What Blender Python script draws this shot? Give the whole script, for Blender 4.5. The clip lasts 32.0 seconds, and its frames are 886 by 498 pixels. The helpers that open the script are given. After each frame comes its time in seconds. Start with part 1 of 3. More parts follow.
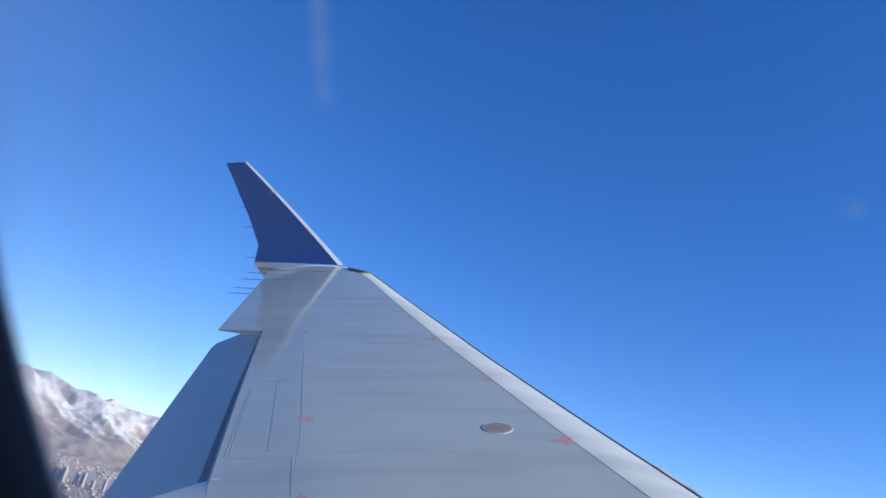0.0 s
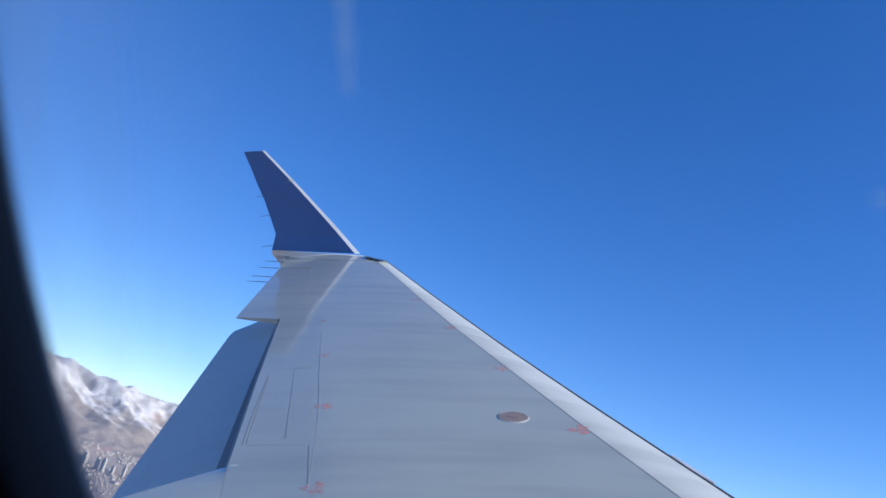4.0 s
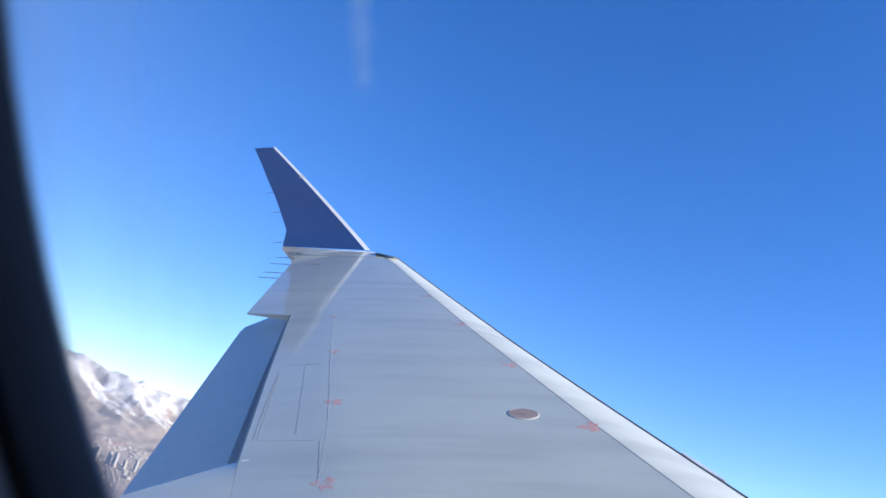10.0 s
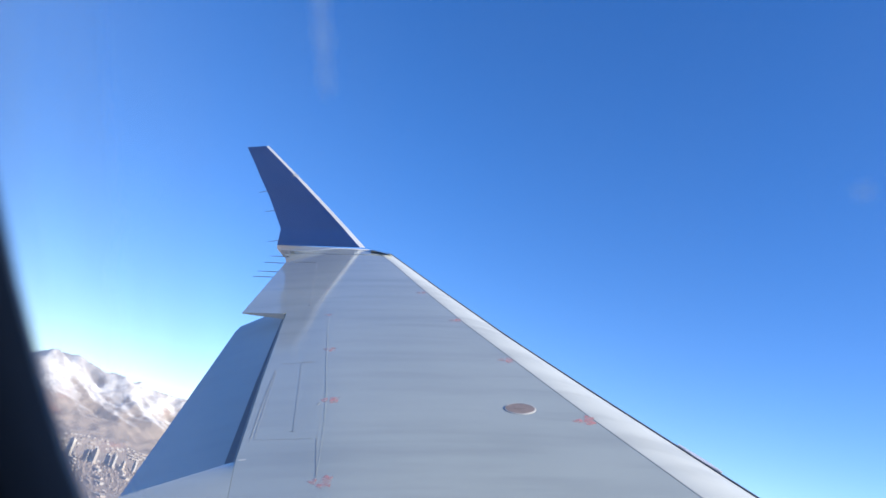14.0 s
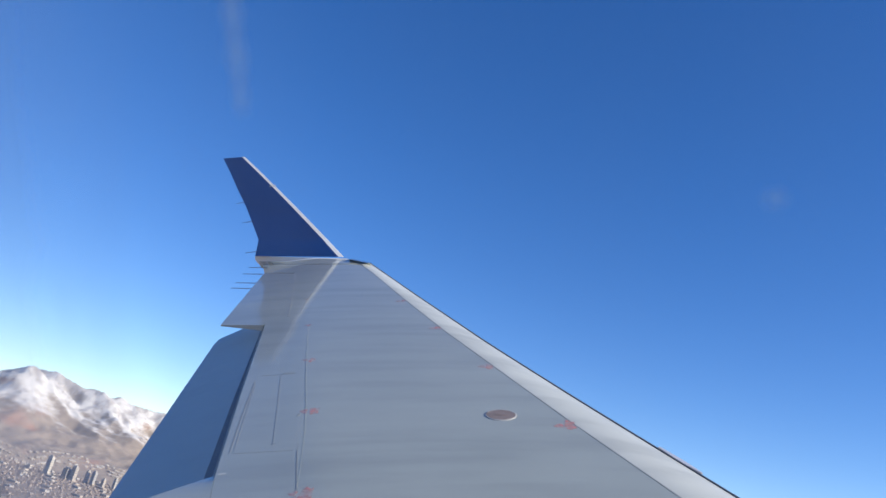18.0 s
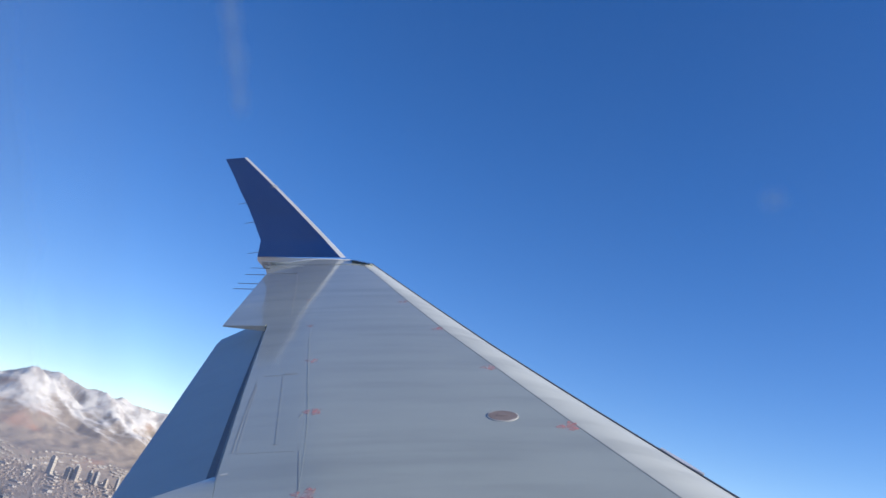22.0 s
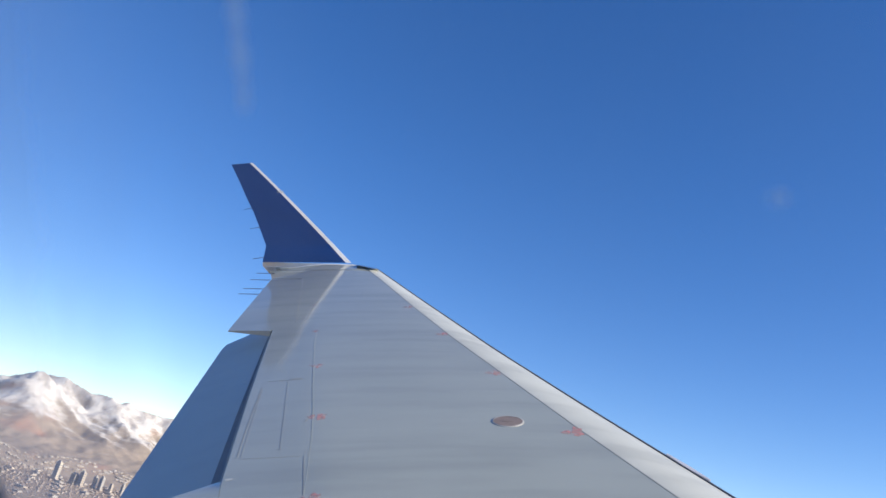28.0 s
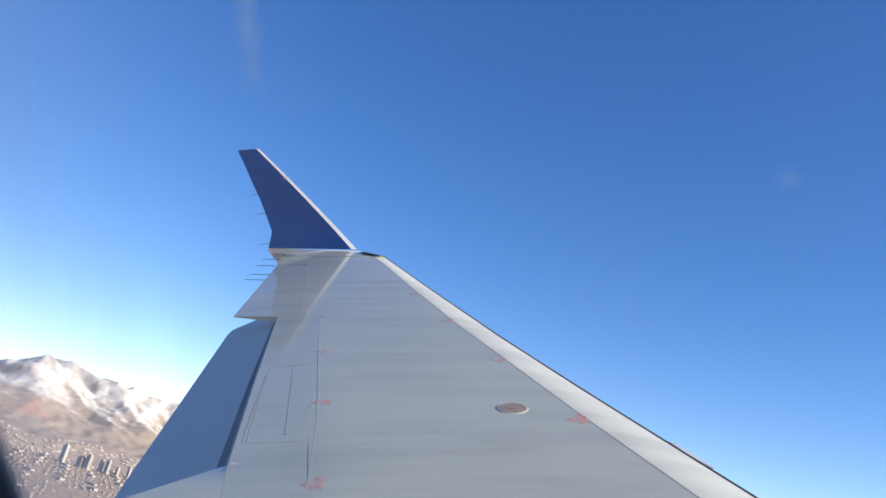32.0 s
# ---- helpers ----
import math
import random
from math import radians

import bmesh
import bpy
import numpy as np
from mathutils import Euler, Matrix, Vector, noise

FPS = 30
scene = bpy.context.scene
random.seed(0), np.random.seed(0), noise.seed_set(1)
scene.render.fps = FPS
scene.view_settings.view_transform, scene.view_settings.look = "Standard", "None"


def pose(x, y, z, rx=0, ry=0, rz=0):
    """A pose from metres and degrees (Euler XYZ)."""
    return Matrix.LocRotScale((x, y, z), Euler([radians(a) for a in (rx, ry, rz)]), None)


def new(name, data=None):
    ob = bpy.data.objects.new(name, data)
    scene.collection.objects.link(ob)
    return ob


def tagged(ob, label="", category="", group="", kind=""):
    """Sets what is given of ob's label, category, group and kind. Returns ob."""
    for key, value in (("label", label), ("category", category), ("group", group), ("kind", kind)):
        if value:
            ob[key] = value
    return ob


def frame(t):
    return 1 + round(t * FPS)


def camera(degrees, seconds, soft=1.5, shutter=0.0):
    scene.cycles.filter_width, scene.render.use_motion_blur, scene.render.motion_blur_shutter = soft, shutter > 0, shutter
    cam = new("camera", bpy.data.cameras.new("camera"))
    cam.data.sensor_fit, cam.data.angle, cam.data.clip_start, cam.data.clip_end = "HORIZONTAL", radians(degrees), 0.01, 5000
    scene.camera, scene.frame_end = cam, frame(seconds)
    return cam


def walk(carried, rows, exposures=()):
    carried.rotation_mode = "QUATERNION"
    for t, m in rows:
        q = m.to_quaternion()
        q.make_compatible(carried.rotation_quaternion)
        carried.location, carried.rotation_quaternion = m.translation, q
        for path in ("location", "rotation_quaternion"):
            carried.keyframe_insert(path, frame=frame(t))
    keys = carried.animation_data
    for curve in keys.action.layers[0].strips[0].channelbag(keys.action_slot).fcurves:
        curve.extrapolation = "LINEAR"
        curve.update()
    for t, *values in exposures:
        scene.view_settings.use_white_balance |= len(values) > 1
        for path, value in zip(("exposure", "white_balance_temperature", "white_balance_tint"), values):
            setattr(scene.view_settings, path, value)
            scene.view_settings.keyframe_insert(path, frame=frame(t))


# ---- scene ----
cam = camera(58.0, 32.0)

WALK = [
    (0, pose(-0.0097, 0.0022, 174.9949, 109.791, -15.218, -4.971)),
    (0.5, pose(-0.0098, 0.0022, 174.9949, 109.296, -15.190, -4.695)),
    (1, pose(-0.0099, 0.0022, 174.9948, 109.041, -15.529, -4.516)),
    (1.5, pose(-0.0102, 0.0022, 174.9948, 109.532, -15.673, -4.488)),
    (2, pose(-0.0104, 0.0022, 174.9947, 109.810, -15.923, -4.426)),
    (2.5, pose(-0.0106, 0.0022, 174.9947, 109.493, -16.067, -4.230)),
    (3, pose(-0.0109, 0.0023, 174.9946, 108.953, -15.871, -4.033)),
    (3.5, pose(-0.0111, 0.0023, 174.9946, 108.704, -15.721, -3.868)),
    (5.5, pose(-0.0119, 0.0024, 174.9944, 108.917, -16.038, -4.051)),
    (6, pose(-0.0121, 0.0024, 174.9943, 109.253, -16.122, -4.191)),
    (6.5, pose(-0.0121, 0.0024, 174.9943, 109.288, -16.288, -4.012)),
    (7, pose(-0.0121, 0.0024, 174.9943, 108.912, -16.031, -4.007)),
    (7.5, pose(-0.0121, 0.0024, 174.9943, 108.721, -15.647, -3.802)),
    (8, pose(-0.0121, 0.0024, 174.9943, 108.564, -15.605, -3.715)),
    (8.5, pose(-0.0121, 0.0024, 174.9943, 108.960, -15.804, -3.602)),
    (9, pose(-0.0121, 0.0024, 174.9943, 108.636, -15.948, -3.333)),
    (9.5, pose(-0.0122, 0.0024, 174.9943, 108.478, -16.004, -3.157)),
    (10, pose(-0.0123, 0.0024, 174.9942, 108.276, -16.081, -3.186)),
    (10.5, pose(-0.0124, 0.0024, 174.9942, 108.255, -16.218, -3.140)),
    (11, pose(-0.0126, 0.0025, 174.9941, 108.310, -16.082, -3.037)),
    (11.5, pose(-0.0127, 0.0025, 174.9941, 108.393, -16.043, -3.002)),
    (12, pose(-0.0128, 0.0025, 174.9940, 108.489, -16.097, -3.008)),
    (12.5, pose(-0.0126, 0.0025, 174.9940, 108.938, -16.037, -3.253)),
    (13, pose(-0.0123, 0.0025, 174.9941, 108.985, -16.064, -3.524)),
    (13.5, pose(-0.0101, 0.0020, 174.9953, 108.786, -15.793, -3.445)),
    (14, pose(-0.0064, 0.0013, 174.9969, 108.009, -15.144, -3.234)),
    (14.5, pose(0.0002, 0.0004, 174.9991, 107.961, -14.141, -4.220)),
    (16.5, pose(0.0054, -0.0005, 175.0013, 108.471, -13.447, -5.726)),
    (17, pose(0.0056, -0.0005, 175.0013, 108.545, -13.356, -5.634)),
    (17.5, pose(0.0058, -0.0005, 175.0014, 108.643, -13.383, -4.470)),
    (18, pose(0.0060, -0.0005, 175.0014, 108.799, -13.586, -4.262)),
    (18.5, pose(0.0062, -0.0005, 175.0015, 108.931, -13.432, -4.543)),
    (19, pose(0.0064, -0.0005, 175.0015, 108.965, -13.373, -4.740)),
    (19.5, pose(0.0065, -0.0005, 175.0015, 108.728, -13.581, -4.677)),
    (20, pose(0.0065, -0.0005, 175.0016, 108.787, -13.626, -4.636)),
    (20.5, pose(0.0066, -0.0006, 175.0016, 108.843, -13.759, -4.605)),
    (21, pose(0.0067, -0.0006, 175.0016, 109.004, -13.680, -4.435)),
    (21.5, pose(0.0067, -0.0006, 175.0016, 108.935, -13.848, -4.525)),
    (22, pose(0.0068, -0.0006, 175.0016, 108.818, -13.677, -4.120)),
    (22.5, pose(0.0068, -0.0006, 175.0016, 108.933, -13.807, -4.002)),
    (23, pose(0.0069, -0.0006, 175.0016, 108.990, -13.625, -3.972)),
    (23.5, pose(0.0069, -0.0006, 175.0017, 108.891, -13.708, -3.971)),
    (24, pose(0.0070, -0.0006, 175.0017, 108.579, -13.866, -3.910)),
    (24.5, pose(0.0070, -0.0005, 175.0016, 108.591, -13.873, -3.705)),
    (25, pose(0.0070, -0.0005, 175.0014, 108.913, -13.873, -3.770)),
    (25.5, pose(0.0071, -0.0004, 175.0013, 108.862, -13.876, -4.034)),
    (27.5, pose(0.0073, 0.0001, 175.0004, 109.523, -13.693, -3.873)),
    (28, pose(0.0073, 0.0001, 175.0003, 109.122, -13.805, -3.772)),
    (28.5, pose(0.0072, 0.0001, 175.0003, 108.533, -13.909, -3.915)),
    (29, pose(0.0072, 0.0001, 175.0002, 108.273, -14.035, -4.006)),
    (29.5, pose(0.0073, 0.0001, 175.0002, 108.929, -14.002, -4.189)),
    (30, pose(0.0073, 0.0002, 175.0002, 108.932, -14.046, -4.077)),
    (30.5, pose(0.0074, 0.0002, 175.0001, 108.729, -14.053, -3.874)),
    (31, pose(0.0072, 0.0002, 175.0001, 108.304, -13.983, -3.638)),
    (31.5, pose(0.0072, 0.0006, 174.9993, 108.171, -14.032, -3.532)),
    (32, pose(0.0073, 0.0010, 174.9985, 108.145, -14.289, -3.507)),
]
EXPOSURES = [
    (0, 0.65, 5900, 10), (7, 0.7, 5900, 10), (9, 1.0, 6100, 10), (13, 1.15, 6350, 10), (14.5, 1.0, 6450, 10),
    (17, 0.7, 6500, 10), (23, 0.57, 6450, 10), (25, 0.65, 6600, 10), (28, 0.76, 6950, 10), (32, 0.94, 7300, 10),
]
walk(cam, WALK, EXPOSURES)
cam.data.dof.use_dof = True
cam.data.dof.focus_distance = 7.0
cam.data.dof.aperture_fstop = 7.0

# ---- light ----
SUN_AZ, SUN_EL = 110.9, 26.5          # compass degrees from +Y towards +X, and height
world = bpy.data.worlds.new("sky")
scene.world = world
world.use_nodes = True
wn = world.node_tree
sky = wn.nodes.new("ShaderNodeTexSky")
sky.sky_type = "NISHITA"
sky.sun_disc = False
sky.sun_elevation = radians(SUN_EL)
sky.sun_rotation = radians(SUN_AZ)
sky.altitude = 2800
sky.air_density = 1.0
sky.dust_density = 1.8
sky.ozone_density = 1.0
wn.nodes["Background"].inputs["Strength"].default_value = 0.128
tone = wn.nodes.new("ShaderNodeHueSaturation")
tone.inputs["Saturation"].default_value = 1.375
tone.inputs["Hue"].default_value = 0.5125
wn.links.new(sky.outputs["Color"], tone.inputs["Color"])
wn.links.new(tone.outputs["Color"], wn.nodes["Background"].inputs["Color"])
sun_data = bpy.data.lights.new("sun", "SUN")
sun_data.energy = 5.0
sun_data.angle = radians(0.53)
sun_data.color = (1.0, 0.92, 0.78)
sun = new("sun", sun_data)
_a, _e = radians(SUN_AZ), radians(SUN_EL)
SUN_DIR = Vector((math.sin(_a) * math.cos(_e), math.cos(_a) * math.cos(_e), math.sin(_e)))
sun.matrix_world = Matrix.Translation((0, 0, 900)) @ SUN_DIR.to_track_quat("Z", "Y").to_matrix().to_4x4()


# ---- materials ----
class Nodes:
    """A small writer for one node material."""

    def __init__(self, name):
        self.mat = bpy.data.materials.new(name)
        self.mat.use_nodes = True
        self.tree = self.mat.node_tree
        self.bsdf = self.tree.nodes["Principled BSDF"]

    def add(self, kind, **values):
        n = self.tree.nodes.new(kind)
        for k, v in values.items():
            n.inputs[k.replace("_", " ")].default_value = v
        return n

    def link(self, a, b):
        self.tree.links.new(a, b)

    def coords(self, scale=(1, 1, 1), space="Object", turn=0.0):
        c = self.tree.nodes.new("ShaderNodeTexCoord")
        m = self.tree.nodes.new("ShaderNodeMapping")
        m.inputs["Scale"].default_value = scale
        m.inputs["Rotation"].default_value = (0, 0, turn)
        self.link(c.outputs[space], m.inputs["Vector"])
        return m.outputs["Vector"]

    def noise(self, vec, scale, detail=4.0, rough=0.55):
        n = self.add("ShaderNodeTexNoise", Scale=scale, Detail=detail, Roughness=rough)
        self.link(vec, n.inputs["Vector"])
        return n.outputs["Fac"]

    def ramp(self, fac, stops):
        r = self.tree.nodes.new("ShaderNodeValToRGB")
        e = r.color_ramp.elements
        while len(e) < len(stops):
            e.new(0.5)
        for i, (p, c) in enumerate(stops):
            e[i].position = p
            e[i].color = (*c, 1) if len(c) == 3 else c
        self.link(fac, r.inputs["Fac"])
        return r.outputs["Color"]

    def mix(self, fac, a, b, mode="MIX"):
        m = self.tree.nodes.new("ShaderNodeMix")
        m.data_type = "RGBA"
        m.blend_type = mode
        for sock, val in ((m.inputs[0], fac), (m.inputs[6], a), (m.inputs[7], b)):
            if isinstance(val, (int, float)):
                sock.default_value = val
            elif isinstance(val, tuple):
                sock.default_value = (*val, 1)
            else:
                self.link(val, sock)
        return m.outputs[2]

    def math(self, op, a, b=0.0):
        m = self.tree.nodes.new("ShaderNodeMath")
        m.operation = op
        for sock, val in ((m.inputs[0], a), (m.inputs[1], b)):
            if isinstance(val, (int, float)):
                sock.default_value = val
            else:
                self.link(val, sock)
        return m.outputs[0]

    def bump(self, height, strength, distance):
        b = self.add("ShaderNodeBump", Strength=strength, Distance=distance)
        self.link(height, b.inputs["Height"])
        self.link(b.outputs["Normal"], self.bsdf.inputs["Normal"])

    def set(self, color=None, rough=None, metal=None, coat=None):
        for key, val in (("Base Color", color), ("Roughness", rough), ("Metallic", metal), ("Coat Weight", coat)):
            if val is None:
                continue
            if isinstance(val, tuple):
                self.bsdf.inputs[key].default_value = (*val, 1)
            elif isinstance(val, (int, float)):
                self.bsdf.inputs[key].default_value = val
            else:
                self.link(val, self.bsdf.inputs[key])
        return self.mat


def plain(name, color, rough=0.6, metal=0.0, grain=30.0, amount=0.25):
    """A plain material with a grain at two scales."""
    n = Nodes(name)
    v = n.coords()
    dark = tuple(c * (1 - amount) for c in color)
    light = tuple(min(1, c * (1 + amount * 0.6)) for c in color)
    fine = n.noise(v, grain)
    broad = n.noise(v, grain / 11)
    col = n.mix(0.5, n.ramp(fine, [(0.3, dark), (0.7, light)]), n.ramp(broad, [(0.3, dark), (0.7, light)]))
    n.bump(fine, 0.15, 0.002)
    return n.set(col, rough, metal)


def wing_paint(name, base, streak=0.07, gloss=1.0, haze=0.085):
    """Grey wing paint with oil and rain streaks that run with the airflow."""
    n = Nodes(name)
    v = n.coords((0.35, 2.6, 2.6))
    long_streaks = n.noise(v, 2.2, 6, 0.55)
    w = n.coords((1.0, 1.0, 1.0))
    stains = n.noise(w, 1.3, 5, 0.6)
    fine = n.noise(w, 60, 3)
    lo = tuple(c * (1 - streak * 2.2) for c in base)
    hi = tuple(min(1, c * (1 + streak)) for c in base)
    c1 = n.ramp(long_streaks, [(0.34, lo), (0.5, base), (0.68, hi)])
    c2 = n.ramp(stains, [(0.3, tuple(c * 0.86 for c in base)), (0.62, base)])
    col = n.mix(0.45, c1, c2)
    n.bump(n.noise(w, 3.0, 2), 0.05, 0.006)
    n.bsdf.inputs["Coat Roughness"].default_value = haze
    return n.set(col, n.math("ADD", n.math("MULTIPLY", fine, 0.12), 0.42), 0.0, gloss)


M_WING = wing_paint("grey wing paint", (0.35, 0.38, 0.338), 0.09)
M_CONTROL = wing_paint("control surface paint", (0.30, 0.335, 0.325), 0.05)
M_LEADING = wing_paint("bare polished leading edge", (0.52, 0.54, 0.49), 0.11, 0.4, 0.14)
M_BLUE = wing_paint("deep blue winglet paint", (0.001, 0.030, 0.150), 0.10)
M_BLUE.node_tree.nodes["Principled BSDF"].inputs["Specular IOR Level"].default_value = 0.25
M_BLUE.node_tree.nodes["Principled BSDF"].inputs["Coat Weight"].default_value = 0.08
M_CONTROL.node_tree.nodes["Principled BSDF"].inputs["Coat Weight"].default_value = 0.2
M_WHITE = wing_paint("white aircraft paint", (0.72, 0.73, 0.74), 0.04)
M_JETWHITE = plain("glossy white fairing", (0.8, 0.8, 0.8), 0.3, 0, 30, 0.05)
M_SEAM = plain("dark panel sealant and gap shade", (0.25, 0.265, 0.255), 0.7)
M_LIGHT_SEAM = plain("pale panel sealant", (0.47, 0.49, 0.475), 0.6)
M_PANEL_SEAM = plain("worn grey sealant", (0.355, 0.385, 0.345), 0.6)
# near-black blue that paints the shade in the flap's cove
M_COVE_SHADE = plain("painted flap cove shade", (0.10, 0.115, 0.135), 0.6)
M_RUBBER = plain("black rubber and shaded window rim", (0.035, 0.033, 0.036), 0.8)
M_LINING = plain("cream cabin lining", (0.36, 0.34, 0.31), 0.6, 0, 40, 0.1)


def worn_stencil():
    """Red paint that has flaked off in places."""
    n = Nodes("faded red stencil paint")
    t = n.tree
    n.set(n.ramp(n.noise(n.coords(), 50), [(0.3, (0.56, 0.16, 0.16)), (0.7, (0.66, 0.30, 0.29))]), 0.7)
    clear = t.nodes.new("ShaderNodeBsdfTransparent")
    m = t.nodes.new("ShaderNodeMixShader")
    wear = n.noise(n.coords((1.0, 1.0, 1.0)), 34, 3, 0.6)
    n.link(n.ramp(wear, [(0.40, (0.06, 0.06, 0.06)), (0.64, (0.6, 0.6, 0.6))]), m.inputs[0])
    n.link(clear.outputs[0], m.inputs[1])
    n.link(n.bsdf.outputs[0], m.inputs[2])
    n.link(m.outputs[0], t.nodes["Material Output"].inputs["Surface"])
    return n.mat


M_RED = worn_stencil()
M_CAP = plain("brown fuel cap metal", (0.25, 0.20, 0.18), 0.6, 0.1, 40, 0.4)
M_RING = plain("worn steel ring", (0.34, 0.34, 0.34), 0.7, 0.0, 40, 0.3)
M_WICK = plain("dark discharge wick", (0.06, 0.06, 0.07), 0.6)


def pane_material():
    n = Nodes("thin cabin window pane")
    t = n.tree
    clear = t.nodes.new("ShaderNodeBsdfTransparent")
    gloss = n.add("ShaderNodeBsdfGlossy", Roughness=0.02)
    film = t.nodes.new("ShaderNodeBsdfTranslucent")
    # cream tint, for dust and for the look of sunlit haze
    film.inputs["Color"].default_value = (0.86, 0.82, 0.77, 1)
    m1 = t.nodes.new("ShaderNodeMixShader")
    m1.inputs[0].default_value = 0.015
    m2 = t.nodes.new("ShaderNodeMixShader")
    dirt = n.noise(n.coords((14, 14, 3)), 2.0, 5)
    sep = t.nodes.new("ShaderNodeSeparateXYZ")
    n.link(n.coords(), sep.inputs[0])
    # a veil of glare is put into the film, denser towards the left
    rim = n.math("DIVIDE", n.math("SUBTRACT", -0.022, sep.outputs["X"]), 0.095)
    rim = n.ramp(rim, [(0.0, (0.08, 0.08, 0.08)), (0.45, (0.3, 0.3, 0.3)), (1.0, (1.0, 1.0, 1.0))])
    n.link(n.math("MULTIPLY", dirt, rim), m2.inputs[0])
    n.link(clear.outputs[0], m1.inputs[1])
    n.link(gloss.outputs[0], m1.inputs[2])
    n.link(m1.outputs[0], m2.inputs[1])
    n.link(film.outputs[0], m2.inputs[2])
    n.link(m2.outputs[0], t.nodes["Material Output"].inputs["Surface"])
    return n.mat


def scratch_material():
    n = Nodes("frosted scratch")
    t = n.tree
    clear = t.nodes.new("ShaderNodeBsdfTransparent")
    film = t.nodes.new("ShaderNodeBsdfTranslucent")
    film.inputs["Color"].default_value = (0.85, 0.87, 0.9, 1)
    m = t.nodes.new("ShaderNodeMixShader")
    m.inputs[0].default_value = 0.55
    n.link(clear.outputs[0], m.inputs[1])
    n.link(film.outputs[0], m.inputs[2])
    n.link(m.outputs[0], t.nodes["Material Output"].inputs["Surface"])
    return n.mat


M_PANE = pane_material()
M_SCRATCH = scratch_material()


def mountain_material():
    n = Nodes("snowy mountain slope")
    v = n.coords()
    sep = n.tree.nodes.new("ShaderNodeSeparateXYZ")
    n.link(v, sep.inputs[0])
    big = n.noise(v, 0.006, 6, 0.6)
    mid = n.noise(v, 0.03, 6, 0.65)
    fine = n.noise(v, 0.16, 4, 0.7)
    geo = n.tree.nodes.new("ShaderNodeNewGeometry")
    nz = n.tree.nodes.new("ShaderNodeSeparateXYZ")
    n.link(geo.outputs["Normal"], nz.inputs[0])
    rock = n.ramp(mid, [(0.3, (0.23, 0.19, 0.16)), (0.5, (0.29, 0.24, 0.20)), (0.7, (0.35, 0.285, 0.235))])
    red = n.ramp(n.noise(v, 0.0035, 4), [(0.56, (0.0, 0.0, 0.0)), (0.68, (0.6, 0.6, 0.6))])
    rock = n.mix(red, rock, (0.36, 0.20, 0.15))
    # snow lies high up, thinner on steep ground and where the scrub stands
    h = n.math("ADD", sep.outputs["Z"], n.math("MULTIPLY", n.math("SUBTRACT", mid, 0.5), 110.0))
    h = n.math("ADD", h, n.math("MULTIPLY", n.math("SUBTRACT", fine, 0.5), 90.0))
    h = n.math("ADD", h, n.math("MULTIPLY", n.math("SUBTRACT", nz.outputs["Z"], 0.85), 330.0))
    s = n.math("DIVIDE", n.math("SUBTRACT", h, 178.0), 62.0)
    snow = n.ramp(s, [(0.0, (0, 0, 0)), (1.0, (1, 1, 1))])
    # bare rock and scrub breaks through the snow in ragged patches
    ragged = n.noise(n.coords((1.0, 1.0, 0.45)), 0.014, 9, 0.72)
    bare = n.ramp(ragged, [(0.47, (0, 0, 0)), (0.58, (0.7, 0.7, 0.7))])
    white = n.mix(bare, (0.60, 0.585, 0.57), (0.34, 0.31, 0.295))
    col = n.mix(snow, rock, white)
    n.bump(fine, 0.4, 4.0)
    return n.set(col, 0.85)


def plain_material():
    n = Nodes("winter valley floor")
    v = n.coords()
    mid = n.noise(v, 0.012, 6, 0.65)
    fine = n.noise(v, 0.09, 5, 0.75)
    col = n.ramp(mid, [(0.3, (0.20, 0.148, 0.11)), (0.5, (0.27, 0.20, 0.147)), (0.7, (0.35, 0.265, 0.185))])
    col = n.mix(0.6, col, n.ramp(fine, [(0.35, (0.18, 0.14, 0.11)), (0.65, (0.35, 0.275, 0.205))]))
    n.bump(fine, 0.5, 1.5)
    return n.set(col, 0.9)


M_MOUNTAIN = mountain_material()
M_VALLEY = plain_material()


# ---- mesh helpers ----
def finish(name, bm, material, smooth=True):
    bmesh.ops.recalc_face_normals(bm, faces=bm.faces)
    me = bpy.data.meshes.new(name)
    bm.to_mesh(me)
    bm.free()
    me.materials.append(material)
    if smooth:
        for p in me.polygons:
            p.use_smooth = True
        me.set_sharp_from_angle(angle=radians(32))
    return me


def part(name, bm, material, parent, label="", smooth=False):
    """One mesh object under a thing or a part."""
    ob = new(name, finish(name, bm, material, smooth))
    ob.parent = parent
    if label:
        tagged(ob, label)
    return ob


def thing(name, m, label, category, group="", kind=""):
    """An Empty that carries the parts of a thing."""
    ob = new(name)
    ob.matrix_basis = m
    return tagged(ob, label, category, group, kind)


def solid_grid(rows, closed=True):
    """A mesh through rows of points, each row a ring when closed."""
    bm = bmesh.new()
    vs = [[bm.verts.new(p) for p in r] for r in rows]
    n = len(rows[0])
    for a, b in zip(vs, vs[1:]):
        for i in range(n if closed else n - 1):
            j = (i + 1) % n
            bm.faces.new((a[i], a[j], b[j], b[i]))
    if closed:
        bm.faces.new(vs[0])
        bm.faces.new(vs[-1])
    return bm


def box_into(bm, m, sx, sy, sz):
    """A box sx by sy by sz on its base, at the pose m."""
    r = [bm.verts.new(m @ Vector((x * sx / 2, y * sy / 2, z * sz))) for z in (0, 1) for x, y in ((-1, -1), (1, -1), (1, 1), (-1, 1))]
    for f in ((3, 2, 1, 0), (4, 5, 6, 7), (0, 1, 5, 4), (1, 2, 6, 5), (2, 3, 7, 6), (3, 0, 4, 7)):
        bm.faces.new([r[i] for i in f])


